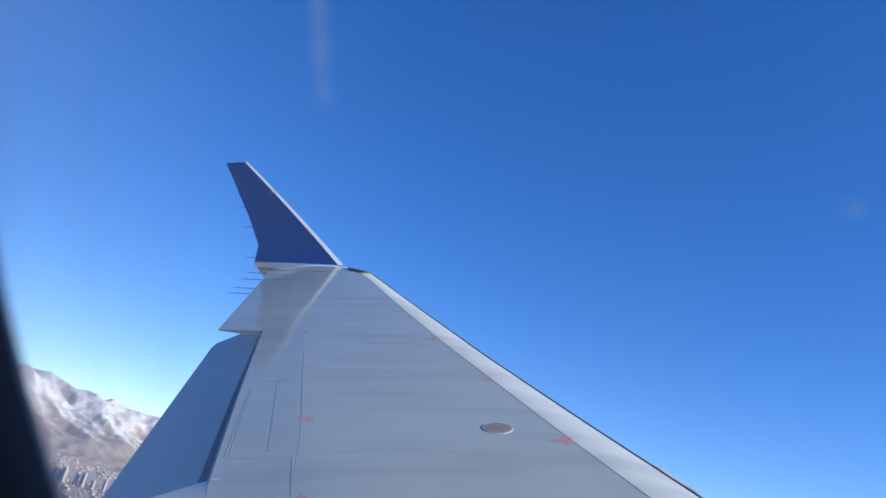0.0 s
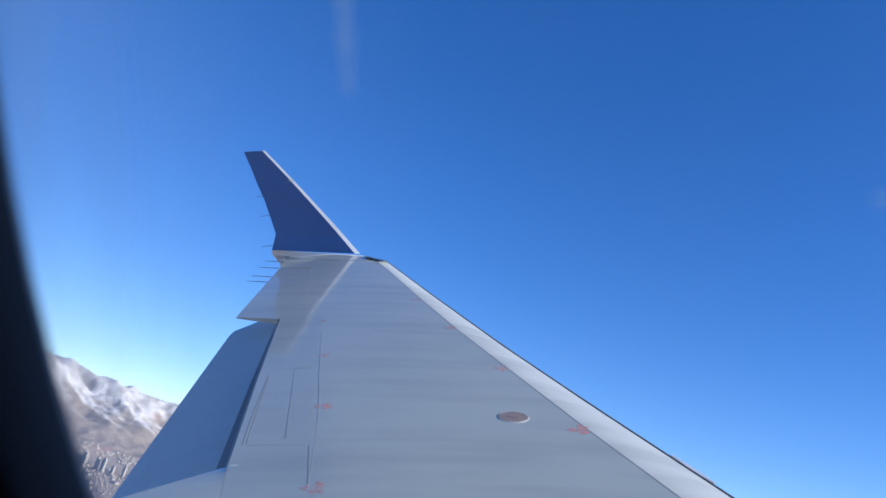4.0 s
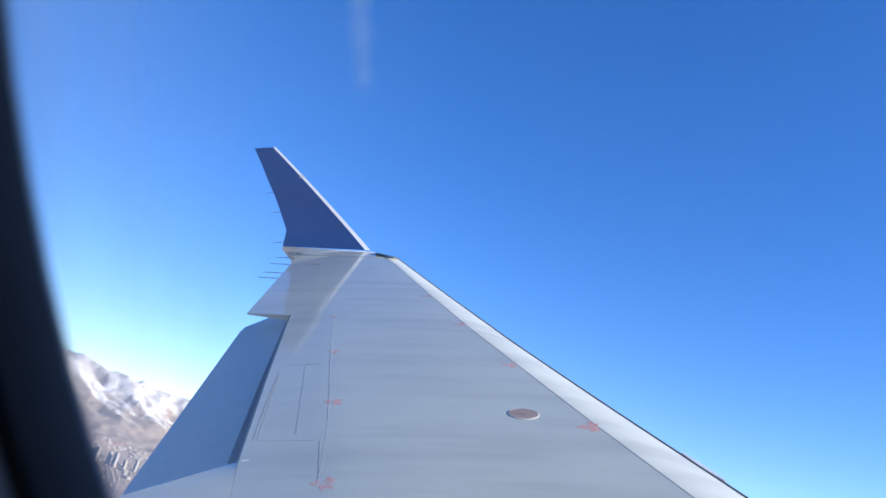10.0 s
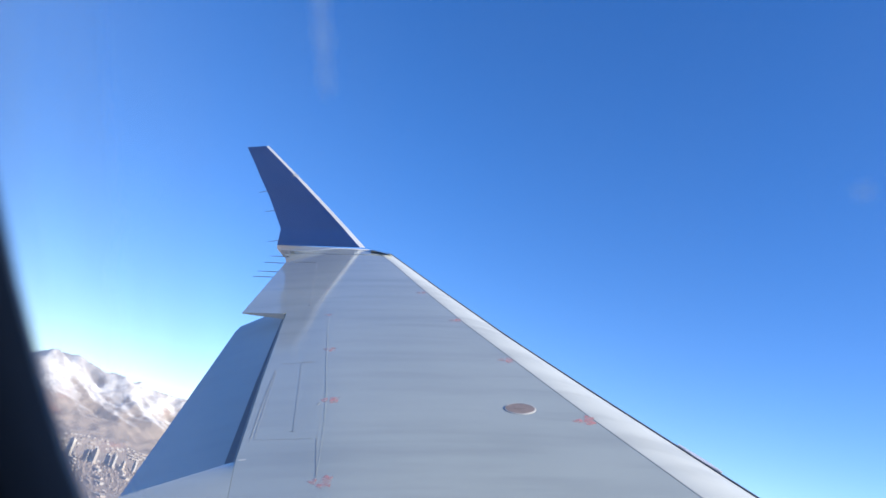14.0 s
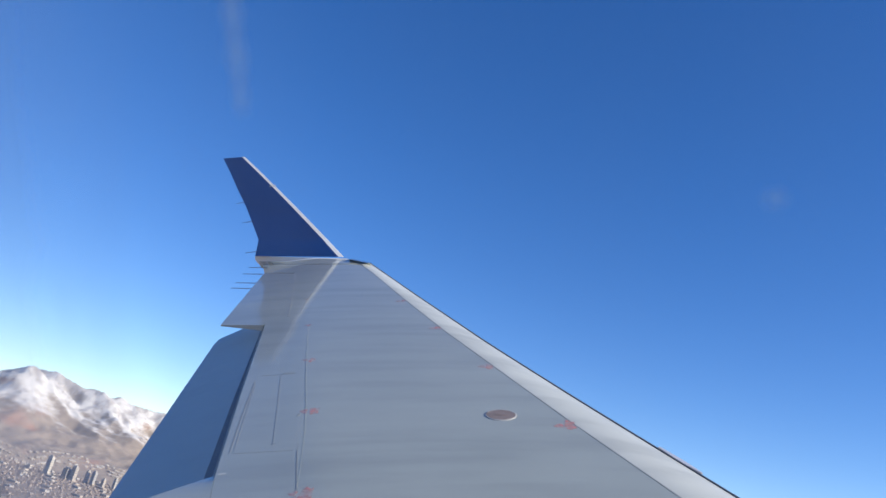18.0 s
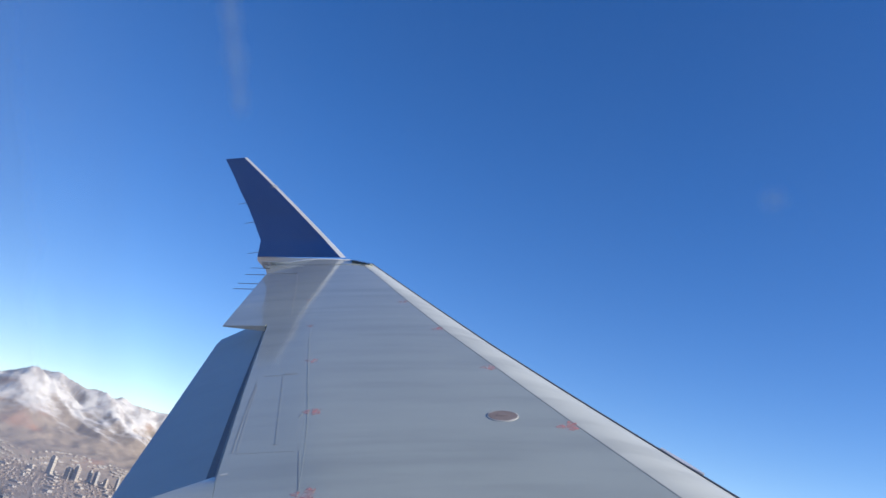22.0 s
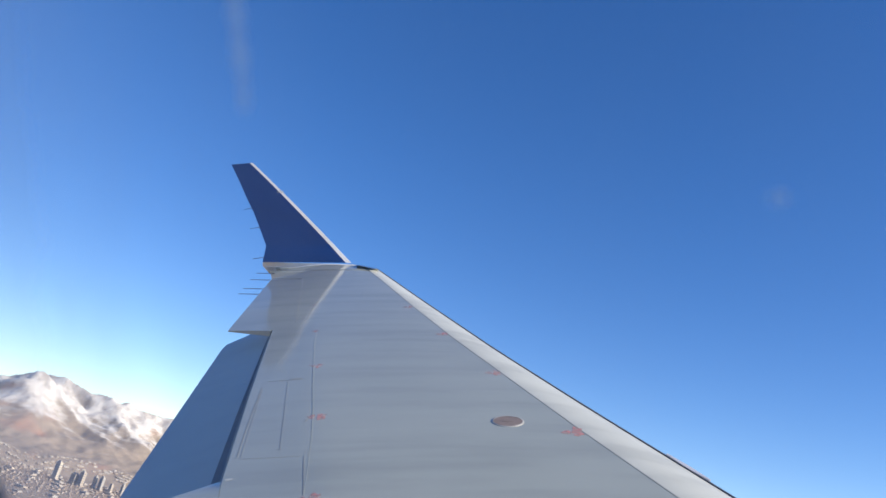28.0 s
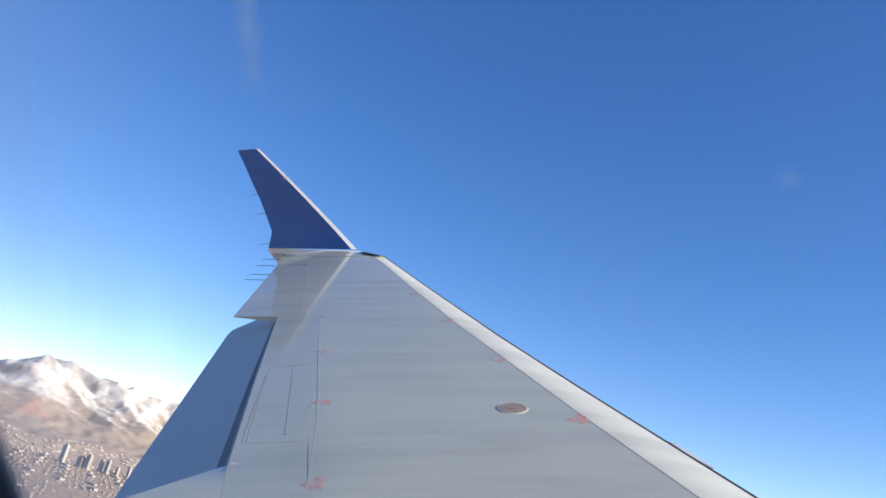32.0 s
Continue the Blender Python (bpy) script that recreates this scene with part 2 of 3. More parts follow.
def rod(p, q, r0, r1, sides=6):
    """A tapered rod from p to q."""
    p, q = Vector(p), Vector(q)
    t = (q - p).to_track_quat("Z", "Y").to_matrix()
    rows = [[c + t @ Vector((math.cos(i * math.tau / sides) * r, math.sin(i * math.tau / sides) * r, 0)) for i in range(sides)] for c, r in ((p, r0), (q, r1))]
    return solid_grid(rows)


# ---- the airliner: origin at the window seat, x to the nose, y out along the wing, z up ----
airliner = thing("airliner", pose(0, 0, 175, 26.690, -13.426, -4.817), "grey regional airliner wing with blue winglet seen from a cabin window", "airplane")
WING_Z = 1.45


def on_wing(x, y, down=0.0):
    """A point of the wing's reference plane, sunk towards the ground along the sight line from the seat."""
    k = (WING_Z + down) / WING_Z
    return Vector((x * k, y * k, -WING_Z * k))


def lead_x(y):
    return float(np.interp(y, [-0.6, 3.11, 4.4, 5.6, 7.5, 9.42], [2.55, 1.17, 0.695, 0.27, -0.355, -0.97]))


def spar_x(y):
    return float(np.interp(y, [-0.6, 3.11, 4.0, 4.72, 5.72, 6.41, 7.39, 8.75, 9.37], [2.28, 0.947, 0.63, 0.388, 0.05, -0.176, -0.469, -0.868, -1.07]))


def shroud_x(y):
    return float(np.interp(y, [-0.6, 3.29, 4.44, 6.33, 6.49, 8.39, 8.70], [-0.2, -1.02, -1.205, -1.49, -1.34, -1.65, -1.72]))


def aileron_te(y):
    return float(np.interp(y, [6.17, 8.68, 9.3], [-1.82, -2.05, -2.22]))


def camber(s):
    """How far the upper skin lies under the reference plane, s from spar to trailing edge."""
    return 0.012 * (1 - s) ** 3 + 0.045 * s * s


def depth_at(x, y):
    """How far the upper skin lies under the reference plane at a place on it."""
    chord = 1.895 - 0.1963 * (y - 3.29)
    s = max(0.0, (spar_x(y) - x) / chord)
    # the spoiler panels behind the rear spar lie a little steeper
    steep = 0.055 * min(1.0, max(0.0, (7.0 - y) / 0.9))
    return camber(s) + steep * chord * max(0.0, s - 0.785)


def loft_surface(ys, front, back, thick0, thick1, depth=None, steps=14):
    """A closed slab between two curves over the span, on the upper skin unless a depth is given."""
    rows = []
    for y in ys:
        a, b = front(y), back(y)
        xs = [a + (b - a) * i / steps for i in range(steps + 1)]
        top = [on_wing(x, y, depth(i / steps) if depth else depth_at(x, y)) for i, x in enumerate(xs)]
        low = [p - Vector((0, 0, thick0 + (thick1 - thick0) * i / steps)) for i, p in enumerate(top)]
        rows.append(top + low[::-1])
    return solid_grid(rows)


span = [-0.6 + i * 0.23 for i in range(30)] + [6.30, 6.33, 6.42, 6.49] + [6.7 + i * 0.2 for i in range(10)] + [8.69]


def skin_back(y):
    return shroud_x(y) if y < 8.695 else aileron_te(y)


part("wing_skin", loft_surface(span, spar_x, skin_back, 0.2, 0.03, None, 24), M_WING, airliner, "grey painted upper wing skin with airflow streaks", True)


part("tip_skin", loft_surface([8.69 + 0.061 * i for i in range(11)], spar_x, aileron_te, 0.12, 0.02, None, 24), M_WING, airliner, "", True)


def lead_section(y):
    """The rounded nose in front of the spar."""
    a, b = spar_x(y), lead_x(y)
    pts = []
    for i in range(13):
        t = i / 12
        pts.append(on_wing(a + (b - a) * t, y, 0.012 + 0.10 * (1 - math.sqrt(max(0, 1 - t * t * 0.985)))))
    nose = pts[-1]
    pts += [nose - Vector((0.02 + 0.1 * i / 3, 0, 0.03 + 0.05 * i / 3)) for i in range(4)]
    pts.append(pts[0] - Vector((0, 0, 0.2)))
    return pts


part("leading_edge", solid_grid([lead_section(-0.6 + i * 0.2505) for i in range(41)]), M_LEADING, airliner, "bright bare metal leading edge", True)
part("edge_seal", solid_grid([[lead_section(y)[12] + Vector((dx, 0, dz)) for dx, dz in ((0.004, 0.005), (0.021, -0.002), (0.012, -0.03), (-0.012, -0.012))] for y in [0.2 + 0.4 * i for i in range(24)]]), M_WICK, airliner, "dark sealant line along the nose", True)


TIP_HEIGHT = 0.062                    # how high the tip's fairing stands over the skin at its back


def tip_line(s):
    """Inner and outer ends of the tip's bend, s from the back to the front, and the skin's depth at the inner one."""
    back, front = skin_back(9.30), spar_x(9.30) + 0.10
    inner = (back + (front - back) * s, 9.30 + 0.06 * s)
    return inner, (-2.47 + 1.17 * s, 9.98 - 0.20 * s), depth_at(inner[0], 9.30)


def fairing_line(s):
    """The share of the bend at which the fairing turns upright and its white paint starts."""
    inner, outer, d = tip_line(s)
    return (outer[1] / (1 + min(d, TIP_HEIGHT) / WING_Z) - inner[1]) / (outer[1] - inner[1]) - 0.04


def tip_fairing(low, high):
    """The skin that bends up from the wing into the winglet's root, between two lines across the bend."""
    rows = []
    for i in range(19):
        s = i / 18
        inner, outer, d = tip_line(s)
        row = []
        for k in range(13):
            u = low(s) + (high(s) - low(s)) * k / 12
            y = inner[1] + (outer[1] - inner[1]) * u
            flat = d + (min(d, TIP_HEIGHT) - d) * min(1.0, u / 0.4)
            upright = WING_Z * (outer[1] / y - 1)
            h = max(0.0, 0.014 - abs(flat - upright)) / 0.014
            row.append(on_wing(inner[0] + (outer[0] - inner[0]) * u, y, min(flat, upright) - h * h * 0.0035))
        rows.append(row + [p - Vector((0, 0, 0.05)) for p in row[::-1]])
    return solid_grid(rows)


part("tip_bend", tip_fairing(lambda s: 0.0, fairing_line), M_WING, airliner, "", True)
part("winglet_fairing", tip_fairing(fairing_line, lambda s: 1.0), M_WHITE, airliner, "white curved winglet root fairing", True)

WL_BACK = [(-2.45, -1.44), (-2.425, -1.34), (-2.40, -1.23), (-2.47, -1.02), (-2.54, -0.82), (-2.63, -0.62), (-2.71, -0.42), (-2.80, -0.22)]
WL_FRONT = [(-1.336, -1.45), (-1.441, -1.335), (-1.537, -1.23), (-1.733, -1.02), (-1.923, -0.82), (-2.117, -0.62), (-2.32, -0.415), (-2.537, -0.2)]


def winglet_rows(s0, s1, steps, extra=0.0):
    """Sections of the winglet between two shares of its chord."""
    rows = []
    for i, (b, f) in enumerate(zip(WL_BACK, WL_FRONT)):
        y = 9.9 + 0.05 * i
        k = y / 9.9
        face, back = [], []
        strip = 0.066 - 0.0048 * i
        chord = f[0] - b[0]
        lo = 0.0 if s0 == 0 else 1 - strip / chord * 1.0
        hi = 1.0 if s1 == 1 else 1 - strip / chord
        for j in range(steps + 1):
            s = lo + (hi - lo) * j / steps
            x, z = b[0] + chord * s, b[1] + (f[1] - b[1]) * s
            p = Vector((x * k, y, z * k))
            th = 0.10 * math.sqrt(max(0.0, 1 - s)) * (0.25 + s) * chord / 1.1 + 0.006 + extra
            face.append(p)
            back.append(p + Vector((0, th, 0)))
        rows.append(face + back[::-1])
    return rows


winglet = part("winglet", solid_grid(winglet_rows(0, 0.9, 10)), M_BLUE, airliner, "deep blue painted winglet", True)
part("leading_strip", solid_grid(winglet_rows(0.9, 1, 4, 0.004)), M_WHITE, winglet, "pale metal edge strip", True)
_bm = bmesh.new()
for i in range(5):
    box_into(_bm, Matrix.Translation((-2.285 + 0.016 * i, 10.09 + 0.001 * i, -0.585 + 0.011 * (i % 3))) @ pose(0, 0, 0, 0, 40, 0), 0.012, 0.004, 0.018)
part("chipped_paint", _bm, M_LIGHT_SEAM, winglet, "chipped pale paint patch")

part("aileron", loft_surface([6.18 + 0.1 * i for i in range(25)] + [8.66], lambda y: shroud_x(max(y, 6.49)) - 0.006 if y > 6.49 else -1.346 - (6.49 - y) * 0.45, aileron_te, 0.05, 0.010, None, 10), M_WING, airliner, "grey aileron", True)


def flap_front(y):
    return shroud_x(y) + 0.16


def flap_back(y):
    return float(np.interp(y, [1.6, 3.11, 5.70, 6.09], [-1.20, -1.40, -1.71, -1.60]))


part("flap", loft_surface([2.88 + 0.15 * i for i in range(22)] + [6.06], flap_front, flap_back, 0.014, 0.010, lambda s: 0.09 + 0.30 * s, 12), M_CONTROL, airliner, "lowered blue-grey trailing edge flap", True)
part("flap_fairing", loft_surface([2.86, 2.94, 3.02, 3.10, 3.17, 3.23, 3.27, 3.30], lambda y: shroud_x(y) - 0.0015, lambda y: max(-1.035 - (3.305 - y) / 1.05, flap_back(y) - 0.02), 0.03, 0.008, lambda s: 0.066 + 0.02 * s, 10), M_WING, airliner, "grey fairing between the flaps", True)
# a dark strip, widening inboard, that stands in for the cove's shade
part("cove_shade", solid_grid([[on_wing(x, y, d) for x, d in ((shroud_x(y) + 0.02, 0.14), (shroud_x(y) - w, 0.13 + w * 0.3), (shroud_x(y) - w, 0.15 + w * 0.3), (shroud_x(y) + 0.02, 0.16))] for y, w in ((3.28, 0.046), (3.8, 0.040), (4.4, 0.033), (5.2, 0.025), (6.05, 0.016))]), M_COVE_SHADE, airliner, "dark strip painted as the cove's shade in front of the flap", True)
part("inner_flap", loft_surface([-0.5 + 0.3 * i for i in range(11)] + [2.8, 2.87], flap_front, lambda y: flap_back(max(y, 1.6)), 0.014, 0.010, lambda s: 0.09 + 0.30 * s, 10), M_CONTROL, airliner, "lowered inner flap", True)
# a dark strip under the shroud paints the shade between wing and flap
part("gap_shade", solid_grid([[on_wing(shroud_x(y) + 0.05, y, 0.10), on_wing(shroud_x(y) - 0.012, y, 0.115), on_wing(shroud_x(y) - 0.012, y, 0.125), on_wing(shroud_x(y) + 0.05, y, 0.125)] for y in (3.24, 4.0, 4.6, 5.4, 6.2)]), M_SEAM, airliner, "dark strip for the shade along the flap gap")


def skin_strip(points, width, material, name, lift=0.0009):
    """A thin strip of sealant that lies on the skin along a line of points."""
    bm = bmesh.new()
    fine = []
    for (x0, y0), (x1, y1) in zip(points, points[1:]):
        n = max(2, int(math.hypot(x1 - x0, y1 - y0) / 0.12))
        fine += [(x0 + (x1 - x0) * i / n, y0 + (y1 - y0) * i / n) for i in range(n)]
    fine.append(points[-1])
    ring = []
    for i, (x, y) in enumerate(fine):
        xa, ya = fine[max(0, i - 1)]
        xb, yb = fine[min(len(fine) - 1, i + 1)]
        d = Vector((xb - xa, yb - ya)).normalized()
        nx, ny = -d.y * width / 2, d.x * width / 2
        row = [on_wing(x + nx * q, y + ny * q, depth_at(x + nx * q, y + ny * q)) for q in (-1, 1)]
        up = Vector((0, 0, lift))
        ring.append([row[0] + up, row[1] + up, row[1] - up, row[0] - up])
    bm.free()
    return part(name, solid_grid(ring), material, airliner)


SEAMS = [
    ([(-1.18, 4.66), (-1.10, 4.05), (-1.03, 3.57)], 0.006), ([(-1.165, 4.62), (-1.085, 4.05), (-1.014, 3.58)], 0.003),
    ([(-1.05, 4.80), (-0.95, 4.24), (-0.85, 3.67)], 0.003), ([(-0.72, 3.60), (-0.64, 3.17)], 0.004),
    ([(-1.17, 4.80), (-1.00, 4.85)], 0.005), ([(-1.05, 4.85), (-0.975, 4.87)], 0.022),
    ([(-1.01, 3.56), (-0.74, 3.60)], 0.002), ([(-0.87, 3.68), (-0.84, 3.685)], 0.004), ([(-0.81, 4.07), (-0.805, 4.11)], 0.012),
    ([(-1.32, 7.53), (-1.30, 7.0), (-1.27, 6.62)], 0.006),
    ([(shroud_x(y) - 0.002, y) for y in (6.5, 7.1, 7.8, 8.4, 8.66)], 0.011),
]
for line, width in SEAMS:
    skin_strip(line, width, M_SEAM, "panel_seam")
skin_strip([(spar_x(y) - 0.003, y) for y in (-0.5, 1.2, 3.11, 4.0, 4.96, 6.0, 7.2, 8.4, 9.3)], 0.006, M_SEAM, "spar_seam", 0.001)
skin_strip([(-1.015, 3.325), (-0.985, 3.34)], 0.012, M_LIGHT_SEAM, "pale_seam")
skin_strip([(-1.10, 6.1), (-1.058, 5.77), (-0.88, 4.717), (-0.796, 4.255), (-0.733, 3.873), (-0.66, 3.35), (-0.63, 3.05)], 0.004, M_PANEL_SEAM, "rear_spar_seam", 0.0005)

# faded red walkway stencils
RED_MARKS = [(0.588, 3.937, 0.75), (0.229, 5.011, 0.7), (-0.12, 6.07, 0.65), (-0.45, 7.13, 0.6), (-0.76, 4.149, 0.65), (-0.94, 5.16, 0.6), (-1.13, 6.17, 0.42), (-1.33, 7.20, 0.3), (-0.62, 3.13, 0.7)]
rng = random.Random(4)
for mx, my, size in RED_MARKS:
    for k, outline in enumerate((
        [(-0.075, 0.0), (-0.035, 0.045), (-0.012, 0.05), (-0.015, 0.0), (-0.010, -0.05), (-0.035, -0.04)],
        [(0.005, 0.06), (0.03, 0.10), (0.055, 0.06), (0.075, 0.085), (0.07, 0.0), (0.08, -0.06), (0.05, -0.045), (0.03, -0.09), (0.0, -0.05)],
    )):
        bm = bmesh.new()
        top = []
        for x, y in outline:
            x, y = mx + size * (x + rng.uniform(-0.008, 0.008)), my + size * (y + rng.uniform(-0.014, 0.014))
            top.append(bm.verts.new(on_wing(x, y, depth_at(x, y)) + Vector((0, 0, 0.0015))))
        bm.faces.new(top)
        part("stencil_wedge" if k == 0 else "stencil_block", bm, M_RED, airliner, "faded red stencil mark")


def disc(cx, cy, rx, ry, lift, material, name, parent, label="", thick=0.008, inner=0.0):
    """A disc or ring that lies on the skin."""
    n = 40
    rows = []
    base = depth_at(cx, cy)
    for r, up in ((1.0, -thick), (1.0, 0.0), (0.96, 0.002), (max(inner, 0.02), 0.002), (max(inner, 0.02), -thick)):
        rows.append([on_wing(cx, cy, base) + Vector((rx * r * math.cos(i * math.tau / n), ry * r * math.sin(i * math.tau / n), lift + up)) for i in range(n)])
    bm = bmesh.new()
    vs = [[bm.verts.new(p) for p in r] for r in rows]
    for a, b in zip(vs, vs[1:]):
        for i in range(n):
            bm.faces.new((a[i], a[(i + 1) % n], b[(i + 1) % n], b[i]))
    if not inner:
        bm.faces.new(vs[-1])
    return part(name, bm, material, parent, label, True)


cap = disc(0.271, 4.094, 0.078, 0.078, 0.0015, M_CAP, "fuel_cap", airliner, "brown round fuel filler cap")
disc(0.271, 4.094, 0.086, 0.086, 0.0015, M_RING, "cap_rim", cap, "worn steel rim", 0.006, 0.90)
bm = bmesh.new()
box_into(bm, Matrix.Translation(on_wing(0.271, 4.094, depth_at(0.271, 4.094)) + Vector((0, 0, 0.003))), 0.06, 0.02, 0.002)
part("cap_latch", bm, M_CAP, cap)
_edge = [lead_section(y)[12] + Vector((0.034, 0, -0.002)) for y in (3.36, 3.50, 3.66)]
part("edge_lamp", solid_grid([[p + Vector((dx * w, 0, dz)) for dx, dz in ((-0.016, 0.0), (0.008, 0.002), (0.008, -0.006), (-0.016, -0.006))] for p, w in zip(_edge, (0.3, 1.0, 0.3))]), M_JETWHITE, airliner, "small white lamp fairing on the nose", True)
# the lamp at the tip's nose
part("position_lamp", solid_grid([[on_wing(-0.99 + dx, 9.45 + dy, dz) for dx, dy, dz in ((0, 0, -0.012), (0.05, -0.03, 0.0), (0.05, -0.03, 0.05), (0, 0, 0.06))], [on_wing(-1.24 + dx, 9.72 + dy, dz) for dx, dy, dz in ((0, 0, -0.02), (0.03, 0, 0.0), (0.03, 0, 0.05), (0, 0, 0.06))]]), M_WICK, airliner, "dark glazed position lamp cover")

for z, length in ((-1.38, 0.15), (-1.0, 0.13), (-0.76, 0.11)):
    i = (z + 1.44) / 0.175
    k = (9.9 + 0.05 * i) / 9.9
    x = float(np.interp(z, [b[1] for b in WL_BACK], [b[0] for b in WL_BACK]))
    p = Vector((x * k + 0.01, 9.905 + 0.05 * i, z * k))
    part("static_wick", rod(p, p + Vector((-length, 0, -0.02)), 0.0045, 0.003), M_WICK, airliner)
for x, y in [(-2.10, 9.05), (-2.05, 8.60), (-1.98, 8.05), (-1.95, 7.75)]:
    p = on_wing(x, y, 0.09)
    part("static_wick", rod(p, p + Vector((-0.24, 0.03, 0.0)), 0.0045, 0.003), M_WICK, airliner)

# ---- cabin wall with its window ----
WIN_X, WIN_Z, WIN_A, WIN_B, WIN_Y = 0.0152, 0.054, 0.135, 0.268, 0.17


def oval(a, b, y, n=72, cx=WIN_X, cz=WIN_Z):
    return [Vector((cx + a * math.cos(i * math.tau / n), y, cz + b * math.sin(i * math.tau / n))) for i in range(n)]


def ring_mesh(rows):
    bm = bmesh.new()
    vs = [[bm.verts.new(p) for p in r] for r in rows]
    n = len(rows[0])
    for a, b in zip(vs, vs[1:]):
        for i in range(n):
            bm.faces.new((a[i], a[(i + 1) % n], b[(i + 1) % n], b[i]))
    return bm


def hull_y(z):
    return -1.15 + math.sqrt(max(0.0, 1.34 ** 2 - (z + 0.25) ** 2))


# the seal's black also paints the shade on the window's rim
window = part("cabin_window", ring_mesh([oval(WIN_A + 0.014, WIN_B + 0.014, WIN_Y + 0.012), oval(WIN_A + 0.002, WIN_B + 0.002, WIN_Y + 0.012), oval(WIN_A, WIN_B, WIN_Y + 0.004), oval(WIN_A + 0.001, WIN_B + 0.001, WIN_Y - 0.006), oval(WIN_A + 0.0045, WIN_B + 0.0045, WIN_Y - 0.012), oval(WIN_A + 0.0085, WIN_B + 0.0085, WIN_Y - 0.014)]), M_RUBBER, airliner, "oval cabin window with a rubber seal, black for the rim's shade", True)
part("reveal", ring_mesh([oval(WIN_A + 0.008, WIN_B + 0.008, WIN_Y - 0.013), oval(WIN_A + 0.019, WIN_B + 0.019, WIN_Y - 0.03), oval(WIN_A + 0.034, WIN_B + 0.034, WIN_Y - 0.07), oval(WIN_A + 0.05, WIN_B + 0.05, WIN_Y - 0.085)]), M_LINING, window, "cream moulded window reveal", True)
bm = bmesh.new()
vs = [bm.verts.new(p) for p in oval(WIN_A + 0.006, WIN_B + 0.006, WIN_Y + 0.008)]
bm.faces.new(vs)
pane = part("pane", bm, M_PANE, window, "slightly dusty clear window pane with a milky glare veil on the left")
pane.visible_shadow = False


def smear(cx, cz, w, h, lean, name):
    bm = bmesh.new()
    n = 14
    left, right = [], []
    for i in range(n + 1):
        u = i / n
        half = w / 2 * (0.35 + 0.65 * math.sin(math.pi * min(1, u * 0.9 + 0.08))) * (1 + 0.25 * math.sin(u * 23))
        x, z = cx + lean * (u - 0.5), cz - h / 2 + h * u
        left.append(bm.verts.new((x - half, WIN_Y + 0.003, z)))
        right.append(bm.verts.new((x + half, WIN_Y + 0.003, z)))
    for i in range(n):
        bm.faces.new((left[i], right[i], right[i + 1], left[i + 1]))
    ob = part(name, bm, M_SCRATCH, window, "pale smear on the window pane")
    ob.visible_shadow = False
    return ob


smear(-0.0396, 0.0230, 0.0030, 0.034, -0.0022, "smear")
smear(0.0762, -0.0127, 0.0042, 0.0024, 0.0, "speck")


def wall_sheet(offset, hole_a, hole_b, y_hole):
    """The cabin's round wall with one oval hole, as a shell that closes round the seats."""
    bm = bmesh.new()
    n = 72
    c0, c1 = 0.55, 0.46
    hole = [bm.verts.new(p) for p in oval(hole_a, hole_b, y_hole, n)]
    rim = []
    for i in range(n):
        c, s = math.cos(i * math.tau / n), math.sin(i * math.tau / n)
        k = 1 / max(abs(c), abs(s))
        x, z = WIN_X + c0 * c * k, WIN_Z + c1 * s * k
        rim.append(bm.verts.new((x, hull_y(z) - offset, z)))
    for i in range(n):
        bm.faces.new((hole[i], hole[(i + 1) % n], rim[(i + 1) % n], rim[i]))
    # the rest of the tube round the axis
    z0, z1 = WIN_Z - c1, WIN_Z + c1
    R = 1.34 - offset
    a1 = math.asin(min(1, (z1 + 0.25) / 1.34))
    a0 = math.asin((z0 + 0.25) / 1.34)
    angles = [a1 + (math.tau - (a1 - a0)) * i / 40 for i in range(41)]
    xs = [-9.0, -4.0, WIN_X - c0, WIN_X + c0, 4.0, 6.0]

    def pt(x, a):
        return bm.verts.new((x, -1.15 + R * math.cos(a), -0.25 + R * math.sin(a)))
    for xa, xb in zip(xs, xs[1:]):
        arc = angles if xa == WIN_X - c0 else angles + [math.tau + a0 + (a1 - a0) * i / 8 for i in range(1, 9)]
        va = [pt(xa, a) for a in arc]
        vb = [pt(xb, a) for a in arc]
        for i in range(len(arc) - 1):
            bm.faces.new((va[i], vb[i], vb[i + 1], va[i + 1]))
    for x in (xs[0], xs[-1]):
        bm.faces.new([pt(x, math.tau * i / 40) for i in range(40)])
    return bm


part("fuselage_skin", wall_sheet(0.0, WIN_A + 0.013, WIN_B + 0.013, WIN_Y + 0.013), M_WHITE, airliner, "white painted fuselage skin", True)
part("cabin_lining", wall_sheet(0.09, WIN_A + 0.049, WIN_B + 0.049, WIN_Y - 0.085), M_LINING, airliner, "cream plastic cabin lining", True)

# ---- valley, mountains ----
ground_bm = bmesh.new()
centre = ground_bm.verts.new((0, 0, 0))
previous = None
for r in [150, 400, 800, 1400, 2000, 2600, 3200, 3900, 4800]:
    ringv = [ground_bm.verts.new((r * math.sin(i * math.tau / 96), r * math.cos(i * math.tau / 96), 0)) for i in range(96)]
    for i in range(96):
        if previous is None:
            ground_bm.faces.new((centre, ringv[i], ringv[(i + 1) % 96]))
        else:
            ground_bm.faces.new((previous[i], previous[(i + 1) % 96], ringv[(i + 1) % 96], ringv[i]))
    previous = ringv
ground = new("ground", finish("ground", ground_bm, M_VALLEY))
tagged(ground, "brown winter valley floor around the city", "ground", kind="structure")


def smooth(a, b, x):
    t = min(1.0, max(0.0, (x - a) / (b - a)))
    return t * t * (3 - 2 * t)


